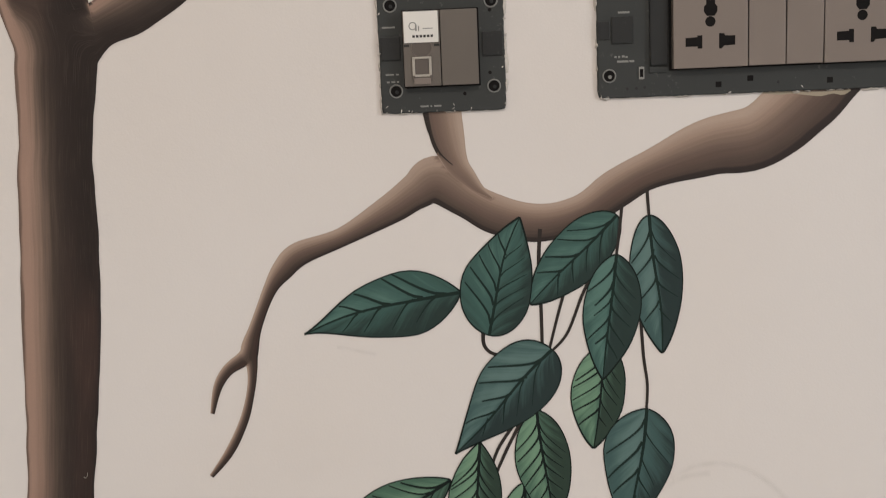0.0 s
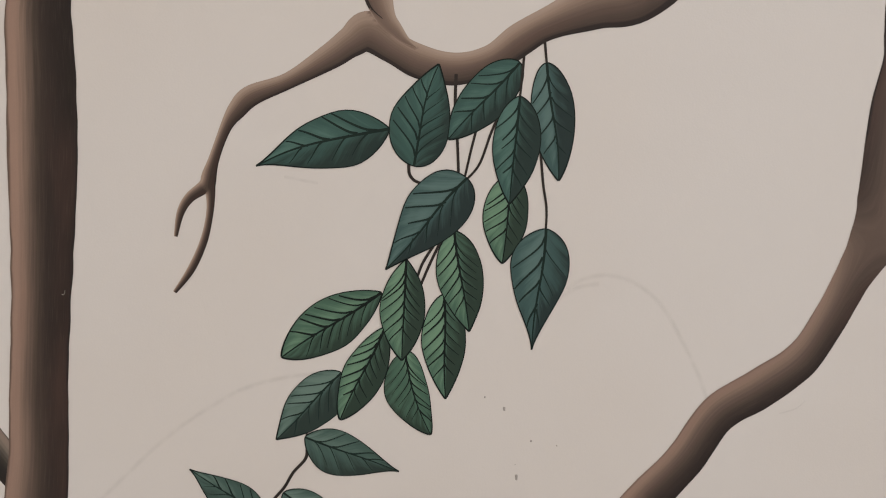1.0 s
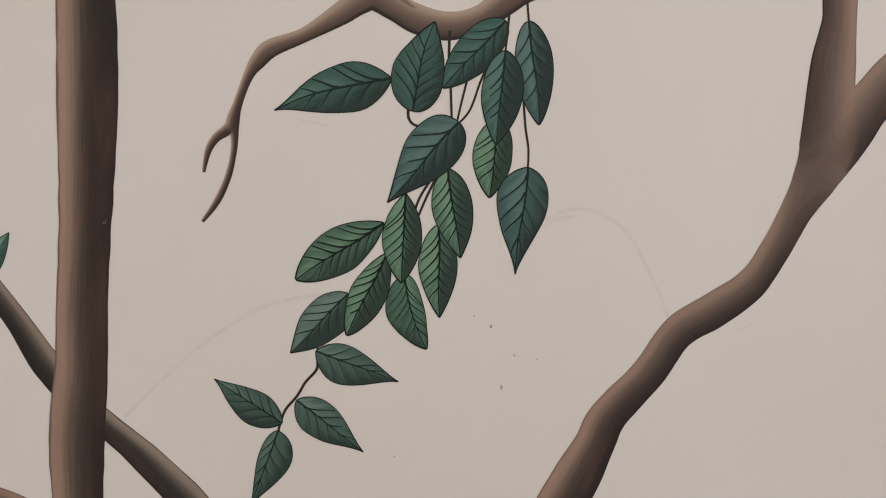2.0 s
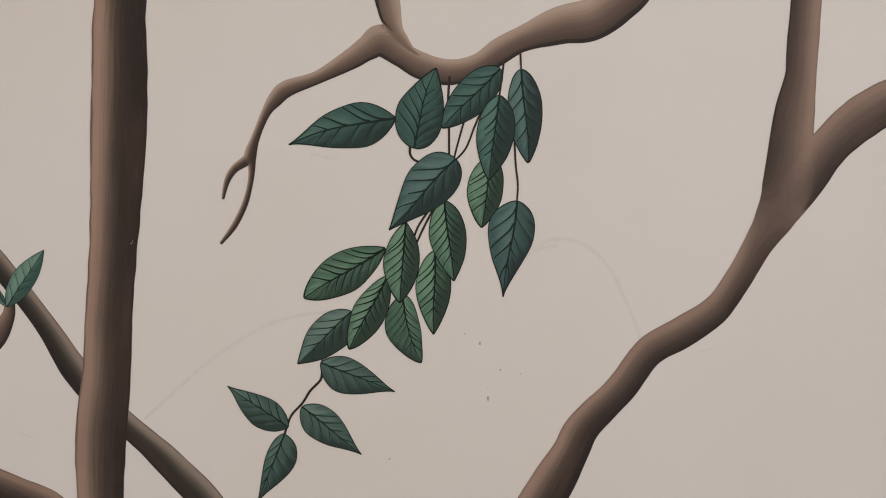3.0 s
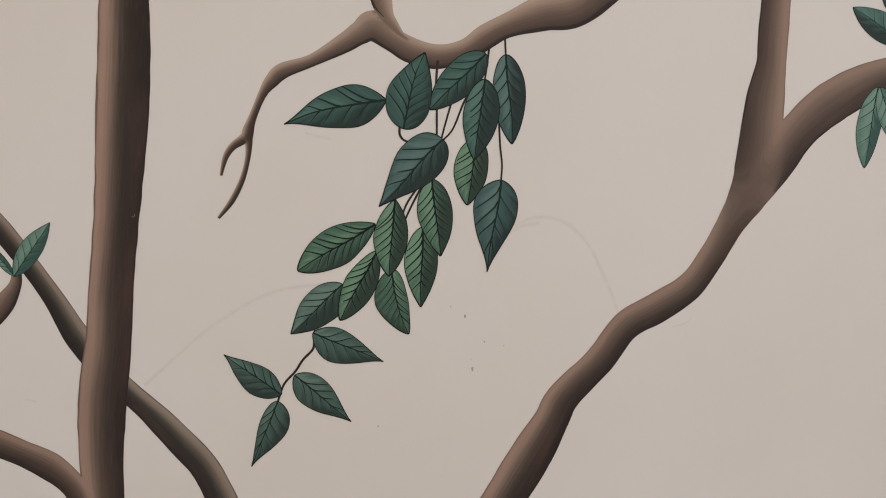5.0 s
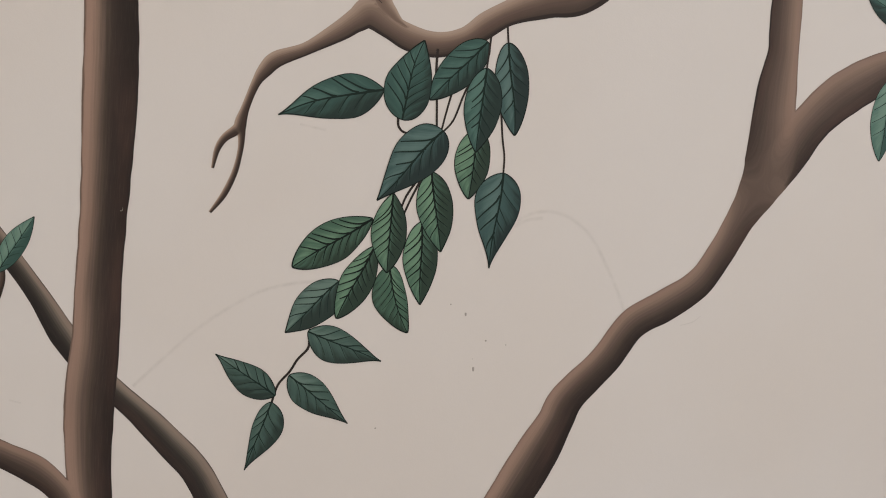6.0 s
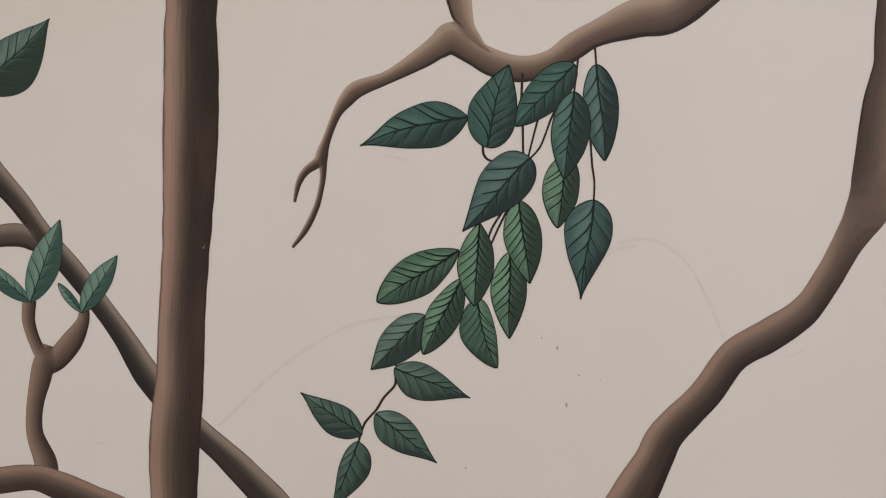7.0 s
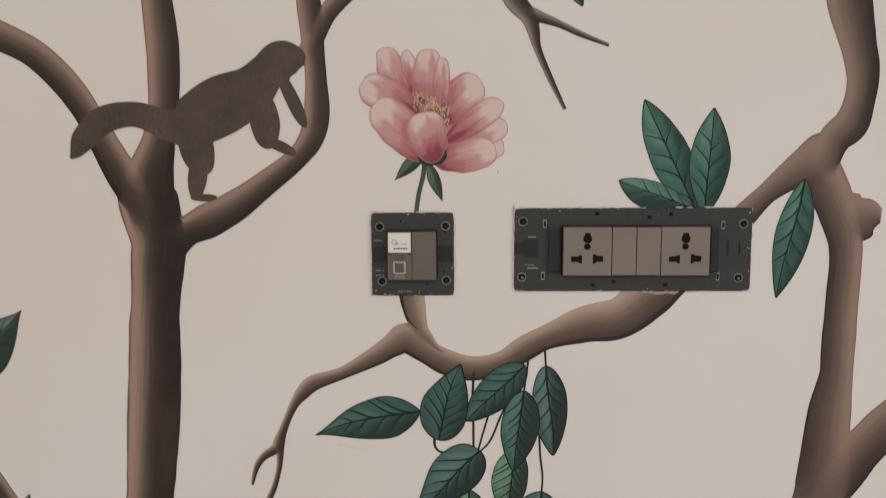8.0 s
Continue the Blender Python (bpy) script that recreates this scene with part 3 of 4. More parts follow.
# Bough that hangs from under the sockets
bough = thing("painted_bough", 0.0, "brown painted bough running under the socket plates", "painted branch")
paint_limbs(bough, BARK_BOUGH, [
    Limb("bough", [
        (0.2454, 1.1748, 0.0218), (0.2260, 1.1540, 0.0214), (0.1994, 1.1335, 0.0199), (0.1680, 1.1276, 0.0180),
        (0.1313, 1.1149, 0.0120), (0.1119, 1.1048, 0.0123), (0.0888, 1.0901, 0.0112), (0.0622, 1.0843, 0.0120),
        (0.0368, 1.0901, 0.0124), (0.0174, 1.1011, 0.0119), (-0.0003, 1.1136, 0.0155), (-0.0148, 1.1069, 0.0114),
        (-0.0303, 1.0970, 0.0096), (-0.0621, 1.0802, 0.0061), (-0.0900, 1.0703, 0.0077), (-0.1015, 1.0603, 0.0070),
        (-0.1109, 1.0473, 0.0043), (-0.1212, 1.0241, 0.0040), (-0.1265, 1.0079, 0.0059), (-0.1256, 0.9966, 0.0035),
        (-0.1274, 0.9818, 0.0027), (-0.1332, 0.9619, 0.0029), (-0.1440, 0.9410, 0.0030), (-0.1577, 0.9237, 0.0015),
    ], 2, -1, weak=((0, 0.6), (6, 0.7), (10, 0.9), (16, 0.7), (23, 0.6)), pale=((0, 0.36), (3, 0.42), (6, 0.30), (10, 0.38), (14, 0.22), (17, -0.3), (23, -0.4))),
    Limb("twig", [
        (-0.1240, 1.0146, 0.0042), (-0.1293, 1.0043, 0.0050), (-0.1415, 0.9956, 0.0038), (-0.1490, 0.9843, 0.0029),
        (-0.1538, 0.9666, 0.0014),
    ], 3, -1, weak=0.6, pale=-0.3),
    Limb("spur", [
        (0.0046, 1.1623, 0.0115), (0.0049, 1.1536, 0.0114), (0.0074, 1.1372, 0.0102), (0.0121, 1.1232, 0.0074),
        (0.0188, 1.1145, 0.0053), (0.0252, 1.1074, 0.0031), (0.0337, 1.1010, 0.0002),
    ], 3, 1, weak=1, pale=((0, 0.80), (4, 0.6))),
])
# Slim olive highlight under the plate, put on as a strip of colour.
paint_limbs(bough, OLIVE_HIGHLIGHT, [
    Limb("highlight_edge", [
        (0.2013, 1.1602, 0.0006), (0.2103, 1.1591, 0.0010), (0.2186, 1.1592, 0.0008), (0.2284, 1.1582, 0.0011),
        (0.2361, 1.1577, 0.0014), (0.2435, 1.1585, 0.0010), (0.2495, 1.1579, 0.0014), (0.2541, 1.1594, 0.0005),
    ], 4, 1),
])
crease = strip(spline([Vector(q) for q in ((-0.0070, 1.1560), (-0.0052, 1.1465), (-0.0028, 1.1400), (0.0020, 1.1302), (0.0092, 1.1230))], 5), 0.0021, 0, 0.25)
finish("crease", sheet(crease, 6.5 * STEP), STALK, bough, "dark brown painted crease")
# Tree with the fork and the knot
tree_b = thing("painted_tree", 0.0, "brown painted forked tree with a knot on the wall", "painted tree")
paint_limbs(tree_b, BARK_FORK, [
    Limb("trunk", [
        (0.1042, 0.5572, 0.0251), (0.1333, 0.6106, 0.0234), (0.1636, 0.6627, 0.0233), (0.1851, 0.7020, 0.0193),
        (0.1984, 0.7289, 0.0180), (0.2354, 0.7676, 0.0164), (0.2629, 0.8051, 0.0163), (0.2967, 0.8246, 0.0169),
        (0.3297, 0.8468, 0.0153), (0.3515, 0.8778, 0.0144), (0.3704, 0.9125, 0.0154), (0.3868, 0.9409, 0.0210),
        (0.3987, 0.9706, 0.0273), (0.3988, 1.0145, 0.0225), (0.4011, 1.0493, 0.0200), (0.4046, 1.0792, 0.0159),
        (0.4049, 1.1020, 0.0161), (0.4061, 1.1514, 0.0152), (0.4071, 1.1944, 0.0153), (0.4025, 1.2194, 0.0169),
        (0.3895, 1.2522, 0.0191), (0.3781, 1.2733, 0.0193),
    ], 3, 1, swap=(8.5, 13.6), weak=((0, 0.1), (4, 0.35), (8, 0.75), (10, 0.8)), pale=((0, -0.05), (8, 0.05), (11, 0.1), (13, 0.2), (18, 0.2), (21, 0.35))),
    Limb("limb", [
        (0.3982, 0.9557, 0.0215), (0.4165, 0.9794, 0.0213), (0.4366, 1.0083, 0.0209), (0.4626, 1.0333, 0.0225),
        (0.4949, 1.0535, 0.0214), (0.5314, 1.0711, 0.0151), (0.5749, 1.0765, 0.0147),
    ], 2, 1, weak=0.85, pale=0.05),
    Limb("limb", [
        (0.2692, 1.1819, 0.0136), (0.2888, 1.2037, 0.0129), (0.3116, 1.2302, 0.0118), (0.3334, 1.2527, 0.0100),
        (0.3587, 1.2716, 0.0160), (0.3823, 1.2807, 0.0264), (0.3927, 1.2784, 0.0102),
    ], 2, 1, weak=1, pale=((0, 0), (5, 0.35))),
    Limb("limb", [
        (0.3796, 1.2687, 0.0146), (0.3846, 1.2857, 0.0139), (0.3918, 1.3021, 0.0147), (0.4053, 1.3154, 0.0159),
        (0.4118, 1.3392, 0.0139), (0.4127, 1.3619, 0.0151), (0.4059, 1.3912, 0.0167), (0.3978, 1.4221, 0.0203),
        (0.3958, 1.4442, 0.0213),
    ], 4, 1, weak=1, pale=((0, 0.35), (3, -0.05), (8, -0.15))),
    Limb("knot", [
        (0.4043, 1.2288, 0.0234), (0.4185, 1.2279, 0.0220), (0.4287, 1.2303, 0.0156), (0.4372, 1.2300, 0.0066),
    ], 2, 1, weak=1, pale=0.35),
])
# Bare twig above the flower
twig_c = thing("painted_twig", 0.0, "bare forked brown painted twig on the wall", "painted branch")
paint_limbs(twig_c, BARK_GREY, [
    Limb("twig", [
        (0.0909, 1.4428, 0.0100), (0.1003, 1.4254, 0.0092), (0.1119, 1.4121, 0.0075), (0.1163, 1.3998, 0.0058),
        (0.1206, 1.3827, 0.0035), (0.1329, 1.3548, 0.0028), (0.1456, 1.3290, 0.0016),
    ], 2, -1, weak=0.4),
    Limb("twig", [
        (0.1088, 1.4179, 0.0057), (0.1177, 1.4133, 0.0056), (0.1387, 1.4056, 0.0035), (0.1599, 1.3959, 0.0027),
        (0.1844, 1.3863, 0.0016),
    ], 1, 1, weak=0.4),
])
# Leafy spray under the bough
spray = thing("leaf_spray", 0.0, "hanging spray of teal and green painted leaves", "painted leaves")
stem(spray, [(0.0625, 1.0806), (0.0611, 1.0578), (0.0618, 1.0311), (0.0619, 1.0052)], 0.0025, 4)
stem(spray, [(0.0808, 1.0522), (0.0762, 1.0378), (0.0710, 1.0196), (0.0656, 0.9991)], 0.0021, 4)
stem(spray, [(0.0942, 1.0499), (0.0874, 1.0355), (0.0778, 1.0120), (0.0656, 0.9991)], 0.0021, 4)
stem(spray, [(0.1141, 1.0943), (0.1125, 1.0800), (0.1100, 1.0613)], 0.0021, 5)
stem(spray, [(0.1297, 1.1034), (0.1303, 1.0938), (0.1309, 1.0848)], 0.0021, 4)
stem(spray, [(0.1248, 1.0214), (0.1264, 0.9954), (0.1286, 0.9765), (0.1276, 0.9576)], 0.0021, 4)
stem(spray, [(0.0245, 1.0149), (0.0246, 1.0074), (0.0280, 1.0021), (0.0336, 0.9996)], 0.0025, 4)
stem(spray, [(0.0412, 0.9516), (0.0311, 0.9360), (0.0247, 0.9180)], 0.0023, 4)
stem(spray, [(0.0471, 0.9553), (0.0369, 0.9357), (0.0278, 0.9159)], 0.0023, 4)
stem(spray, [(-0.0632, 0.8063), (-0.0640, 0.7953), (-0.0659, 0.7856), (-0.0761, 0.7748), (-0.0839, 0.7627), (-0.0948, 0.7507), (-0.0997, 0.7397), (-0.1035, 0.7274)], 0.0026, 4)
leaf(spray, (0.0107, 1.0416), (-0.0893, 1.0179), 0.0224, 0.0195, 0.37, 1.50, -0.0043, TEAL, 5, pairs=4, split=0.16)
leaf(spray, (0.0283, 1.0132), (0.0496, 1.0876), 0.0221, 0.0221, 0.36, 1.00, 0.0028, TEAL, 6, pairs=5, split=0.08)
leaf(spray, (0.1105, 1.0873), (0.0554, 1.0328), 0.0166, 0.0173, 0.42, 0.80, 0.0000, TEAL, 5, pairs=4, split=0.14)
leaf(spray, (0.1309, 1.0862), (0.1383, 0.9983), 0.0160, 0.0163, 0.42, 0.85, 0.0011, BLUE, 5, pairs=4)
leaf(spray, (0.1037, 1.0054), (0.0935, 0.9359), 0.0155, 0.0191, 0.47, 0.88, 0.0000, GREEN, 5)
leaf(spray, (0.1101, 1.0620), (0.1002, 0.9820), 0.0185, 0.0171, 0.42, 0.92, 0.0000, TEAL, 7, pairs=5)
leaf(spray, (0.0679, 1.0020), (0.0042, 0.9350), 0.0207, 0.0243, 0.30, 1.20, 0.0000, BLUE, 8, pairs=4, split=0.24)
leaf(spray, (0.1280, 0.9603), (0.1149, 0.8664), 0.0216, 0.0240, 0.31, 1.55, 0.0000, BLUE, 6, pairs=4, split=0.14)
leaf(spray, (-0.0007, 0.9162), (-0.0791, 0.8693), 0.0185, 0.0201, 0.52, 0.82, 0.0000, GREEN, 5, pairs=6, split=0.14)
leaf(spray, (0.0010, 0.8884), (-0.0369, 0.8169), 0.0167, 0.0143, 0.50, 0.82, 0.0000, GREEN, 6)
leaf(spray, (0.0162, 0.8686), (0.0332, 0.8010), 0.0118, 0.0207, 0.40, 0.80, -0.0035, GREEN, 7, line=0.85, pairs=6, flip=-1, split=0.12)
leaf(spray, (0.0197, 0.9412), (0.0130, 0.8627), 0.0160, 0.0184, 0.50, 0.95, 0.0000, GREEN, 8)
leaf(spray, (0.0478, 0.9126), (0.0460, 0.8299), 0.0153, 0.0177, 0.42, 1.00, 0.0000, GREEN, 6)
leaf(spray, (0.0572, 0.9617), (0.0662, 0.8833), 0.0170, 0.0186, 0.42, 1.00, 0.0000, GREEN, 7)
leaf(spray, (-0.0344, 0.8540), (-0.0873, 0.8031), 0.0205, 0.0170, 0.40, 1.05, 0.0000, GREY, 5, line=0.85)
leaf(spray, (-0.0650, 0.8033), (0.0063, 0.7716), 0.0142, 0.0201, 0.34, 1.50, 0.0000, GREY, 6, line=0.85, split=0.12)
leaf(spray, (-0.0992, 0.7378), (-0.1559, 0.7814), 0.0175, 0.0134, 0.36, 1.45, 0.0000, GREY, 5, line=0.85, split=0.12)
leaf(spray, (-0.0846, 0.7584), (-0.0277, 0.7072), 0.0155, 0.0178, 0.34, 1.45, 0.0000, GREY, 5, line=0.85, split=0.12)
leaf(spray, (-0.1029, 0.7305), (-0.1312, 0.6607), 0.0207, 0.0089, 0.31, 1.50, 0.0000, GREY, 5, line=0.85, split=0.12)
# Leaves on the upright twig, and one by itself
sprig = thing("leaf_sprig", 0.0, "small green painted leaves on forked twig tips", "painted leaves")
leaf(sprig, (-0.4085, 0.8794), (-0.4519, 0.9215), 0.0106, 0.0069, 0.45, 0.90, 0.0000, MINT, 4, line=0.55)
leaf(sprig, (-0.4080, 0.8783), (-0.3738, 0.9558), 0.0137, 0.0147, 0.43, 1.05, 0.0000, MINT, 5, line=0.55)
leaf(sprig, (-0.3605, 0.8672), (-0.3799, 0.8956), 0.0048, 0.0042, 0.50, 0.80, 0.0000, MINT, 4, line=0.55)
leaf(sprig, (-0.3605, 0.8667), (-0.3229, 0.9204), 0.0116, 0.0100, 0.45, 1.05, 0.0000, MINT, 5, line=0.55)
lone = thing("painted_leaf", 0.0, "single dark teal painted leaf on the bare wall", "painted leaf")
leaf(lone, (-0.4477, 1.0781), (-0.3686, 1.1410), 0.0196, 0.0289, 0.42, 1.40, -0.0041, GREY, 4, line=0.6)
# Leaves round the long socket plate
tuft = thing("leaf_tuft", 0.0, "three teal painted leaves rising behind a socket plate", "painted leaves")
leaf(tuft, (0.2696, 1.2318), (0.2181, 1.3369), 0.0190, 0.0175, 0.50, 0.92, 0.0000, FOREST, 4, line=0.75, pairs=4, split=0.16)
leaf(tuft, (0.2679, 1.2360), (0.1967, 1.2638), 0.0166, 0.0109, 0.55, 0.88, 0.0000, FOREST, 5, line=0.6)
leaf(tuft, (0.2753, 1.2297), (0.2810, 1.3291), 0.0175, 0.0185, 0.50, 1.00, 0.0000, FOREST, 6, line=0.75, pairs=4, split=0.16)
hanging = thing("painted_leaf", 0.0, "long teal painted leaf hanging from a limb", "painted leaf")
leaf(hanging, (0.3658, 1.2640), (0.3448, 1.1537), 0.0171, 0.0145, 0.45, 1.00, 0.0000, FOREST, 6, line=0.75, pairs=4, split=0.16)
cluster = thing("leaf_cluster", 0.0, "teal painted leaves on the fork limb", "painted leaves")
leaf(cluster, (0.5197, 1.0547), (0.5114, 0.9716), 0.0105, 0.0155, 0.45, 0.85, 0.0000, MINT, 4, line=0.55)
leaf(cluster, (0.5222, 1.0547), (0.5519, 0.9894), 0.0124, 0.0124, 0.45, 0.85, 0.0000, MINT, 5, line=0.55)
leaf(cluster, (0.5485, 1.0980), (0.4873, 1.1352), 0.0134, 0.0146, 0.45, 0.90, 0.0000, TEAL, 5, line=0.55)
leaf(cluster, (0.5499, 1.1200), (0.5156, 1.1542), 0.0097, 0.0097, 0.45, 0.90, 0.0000, TEAL, 4, line=0.55)
leaf(cluster, (0.1442, 1.4558), (0.1599, 1.4211), 0.0071, 0.0071, 0.45, 0.90, 0.0000, TEAL, 3, line=0.55)
# Pink flower
flower = thing("painted_flower", 0.0, "pink painted peony with a green stem on wall", "painted flower")
petal(flower, (0.0243, 1.2787), (0.0234, 1.3519), 0.0321, 0.50, 0.45, PINK, 2)
petal(flower, (0.0055, 1.3239), (-0.0204, 1.3846), 0.0129, 0.62, 0.42, PINK, 3)
petal(flower, (0.0057, 1.3418), (0.0016, 1.3825), 0.0067, 0.65, 0.45, PINK, 4)
petal(flower, (0.0195, 1.3187), (0.0216, 1.3833), 0.0140, 0.62, 0.40, PINK, 5)
petal(flower, (0.0314, 1.3238), (0.0348, 1.3757), 0.0078, 0.62, 0.42, PINK, 6)
petal(flower, (0.0262, 1.3150), (0.0676, 1.3567), 0.0176, 0.62, 0.36, PINK, 4)
petal(flower, (0.0143, 1.3187), (-0.0374, 1.3564), 0.0171, 0.60, 0.40, PINK, 7)
petal(flower, (0.0228, 1.2839), (-0.0269, 1.3359), 0.0186, 0.58, 0.40, PINK, 9)
petal(flower, (0.0349, 1.2995), (0.0883, 1.3361), 0.0119, 0.62, 0.42, PINK, 8)
petal(flower, (0.0375, 1.2979), (0.0930, 1.3146), 0.0124, 0.62, 0.40, PINK, 6)
petal(flower, (0.0374, 1.2943), (0.0905, 1.2939), 0.0114, 0.62, 0.40, PINK, 5)
petal(flower, (0.0243, 1.2824), (0.0821, 1.2919), 0.0155, 0.60, 0.36, PINK, 8)
petal(flower, (0.0259, 1.2808), (0.0159, 1.3264), 0.0186, 0.62, 0.36, PINK, 11)
stem(flower, [(0.0176, 1.2861), (0.0159, 1.2693), (0.0114, 1.2509), (0.0085, 1.2297)], 0.0047, 3, FLOWER_STEM)
leaf(flower, (0.0155, 1.2892), (-0.0100, 1.2650), 0.0058, 0.0070, 0.38, 1.25, 0.0000, SEPAL, 4, "sepal", False, 0.4)
leaf(flower, (0.0206, 1.2800), (0.0332, 1.2455), 0.0054, 0.0054, 0.42, 1.20, 0.0000, SEPAL, 4, "sepal", False, 0.4)
leaf(flower, (0.0124, 1.2850), (0.0364, 1.2891), 0.0042, 0.0083, 0.50, 0.50, 0.0000, SEPAL, 10, "sepal", False)
stamens(flower, (0.0144, 1.3316), 10)
# Plain brown shape beside the limbs
painted_blot([(-0.3110, 1.2860, 0.0010), (-0.3055, 1.2920, 0.0062), (-0.2969, 1.3046, 0.0116), (-0.2774, 1.3216, 0.0126), (-0.2483, 1.3262, 0.0115), (-0.2175, 1.3162, 0.0147), (-0.1992, 1.3181, 0.0230), (-0.1697, 1.3335, 0.0270), (-0.1431, 1.3467, 0.0228), (-0.1264, 1.3629, 0.0175), (-0.1122, 1.3740, 0.0185), (-0.0987, 1.3755, 0.0125), (-0.0905, 1.3739, 0.0041)], [
    ((-0.2030, 1.3300), (-0.1860, 1.2700), 0.0165),
    ((-0.1900, 1.2950), (-0.1965, 1.2470), 0.0088),
    ((-0.2010, 1.2490), (-0.1760, 1.2490), 0.0036),
    ((-0.1318, 1.3451), (-0.1262, 1.2940), 0.0135),
    ((-0.1310, 1.3044), (-0.1013, 1.2891), 0.0052),
    ((-0.1141, 1.3629), (-0.0917, 1.3134), 0.0062)])
# Pencil marks and small faults of the wall
pencil_line([(0.1432, 0.9123), (0.1580, 0.9205), (0.1789, 0.9215), (0.2000, 0.9128), (0.2197, 0.8932), (0.2336, 0.8675), (0.2465, 0.8397), (0.2545, 0.8180)], 0.0060)
pencil_line([(-0.2379, 0.7504), (-0.2068, 0.7789), (-0.1742, 0.8072), (-0.1419, 0.8289), (-0.1097, 0.8452), (-0.0747, 0.8529), (-0.0426, 0.8541)], 0.0060)
pencil_line([(0.1373, 0.9052), (0.1521, 0.9134), (0.1688, 0.9156)], 0.0060)
pencil_line([(-0.0697, 1.0085), (-0.0572, 1.0057), (-0.0447, 1.0028)], 0.0040)
pencil_line([(0.4171, 0.9466), (0.4258, 0.9567), (0.4332, 0.9662)], 0.0020)
pencil_line([(-0.3577, 0.7390), (-0.3465, 0.7357)], 0.0030)
pencil_line([(0.3129, 0.8031), (0.3264, 0.8066), (0.3342, 0.8127)], 0.0020)
speck(0.0771, 0.8288, 0.0008, 0.0000)
speck(0.0921, 0.8193, 0.0010, 0.0017)
speck(0.1128, 0.7906, 0.0011, 0.0000)
speck(0.1004, 0.7624, 0.0010, 0.0030)
speck(0.0010, 0.7007, 0.0009, 0.0000)
speck(0.0997, 0.7718, 0.0004, 0.0000)
speck(0.0847, 1.2732, 0.0004, 0.0023)
speck(0.1333, 0.7858, 0.0006, 0.0000)


# ---- the socket plates ----
FACE = -0.0028


def disc(bm, x, y0, y1, z, r, n=18, top=None):
    """An upright button along y from y0 (wall side) to y1, with radius r and top radius top."""
    top = r if top is None else top
    a = [bm.verts.new((x + r * math.cos(2 * math.pi * k / n), y0, z + r * math.sin(2 * math.pi * k / n))) for k in range(n)]
    b = [bm.verts.new((x + top * math.cos(2 * math.pi * k / n), y1, z + top * math.sin(2 * math.pi * k / n))) for k in range(n)]
    for k in range(n):
        bm.faces.new((a[k], a[(k + 1) % n], b[(k + 1) % n], b[k]))
    bm.faces.new(b)
    bmesh.ops.recalc_face_normals(bm, faces=bm.faces[:])
    return bm


def ring(bm, x, y0, y1, z, r0, r1, n=20):
    """A flat collar round a hole, from radius r0 to r1."""
    loops = []
    for r, y in ((r1, y0), (r1 - 0.0004, y1), (r0 + 0.0003, y1), (r0, y0)):
        loops.append([bm.verts.new((x + r * math.cos(2 * math.pi * k / n), y, z + r * math.sin(2 * math.pi * k / n))) for k in range(n)])
    for a, b in zip(loops, loops[1:]):
        for k in range(n):
            bm.faces.new((a[k], a[(k + 1) % n], b[(k + 1) % n], b[k]))
    bmesh.ops.recalc_face_normals(bm, faces=bm.faces[:])
    return bm


def slot(bm, points, y):
    """A near-black patch with the outline given in x, z, a hair before the face, that paints an opening's shade."""
    a = [bm.verts.new((x, y, z)) for x, z in points]
    b = [bm.verts.new((x, y + 0.0006, z)) for x, z in points]
    for k in range(len(a)):
        bm.faces.new((a[k], a[(k + 1) % len(a)], b[(k + 1) % len(a)], b[k]))
    bm.faces.new(a)
    bmesh.ops.recalc_face_normals(bm, faces=bm.faces[:])
    return bm


def bar(x0, x1, z0, z1, y, parent, material, name="print", label=""):
    return finish(name, box(bmesh.new(), x0, x1, y - 0.00012, y + 0.0003, z0, z1), material, parent, label)


def chipped_frame(x0, x1, z0, z1, seed):
    """A thin frame whose rounded outline is nicked and rough."""
    rng = random.Random(seed)
    pts = []
    for (ax, az), (bx, bz) in zip(((x0, z0), (x1, z0), (x1, z1), (x0, z1)), ((x1, z0), (x1, z1), (x0, z1), (x0, z0))):
        n = int(math.hypot(bx - ax, bz - az) / 0.0022)
        for k in range(n):
            f = (k + 0.5) / n
            d = rng.choice((0, 0, 0, 0.0001, 0.0003)) + 0.0008 * max(0, 0.06 - min(f, 1 - f)) / 0.06
            nx, nz = -(bz - az), bx - ax
            s = math.hypot(nx, nz)
            pts.append((ax + (bx - ax) * f + nx / s * d, az + (bz - az) * f + nz / s * d))
    bm = bmesh.new()
    cx, cz = (x0 + x1) / 2, (z0 + z1) / 2
    loops = []
    for y, k in ((-0.0001, 0.0), (FACE + 0.0006, 0.0), (FACE, 0.0007)):
        loops.append([bm.verts.new((x - math.copysign(min(k, abs(x - cx)), x - cx), y, z - math.copysign(min(k, abs(z - cz)), z - cz))) for x, z in pts])
    for a, b in zip(loops, loops[1:]):
        for k in range(len(pts)):
            bm.faces.new((a[k], a[(k + 1) % len(pts)], b[(k + 1) % len(pts)], b[k]))
    bm.faces.new(loops[-1])
    bmesh.ops.recalc_face_normals(bm, faces=bm.faces[:])
    return bm


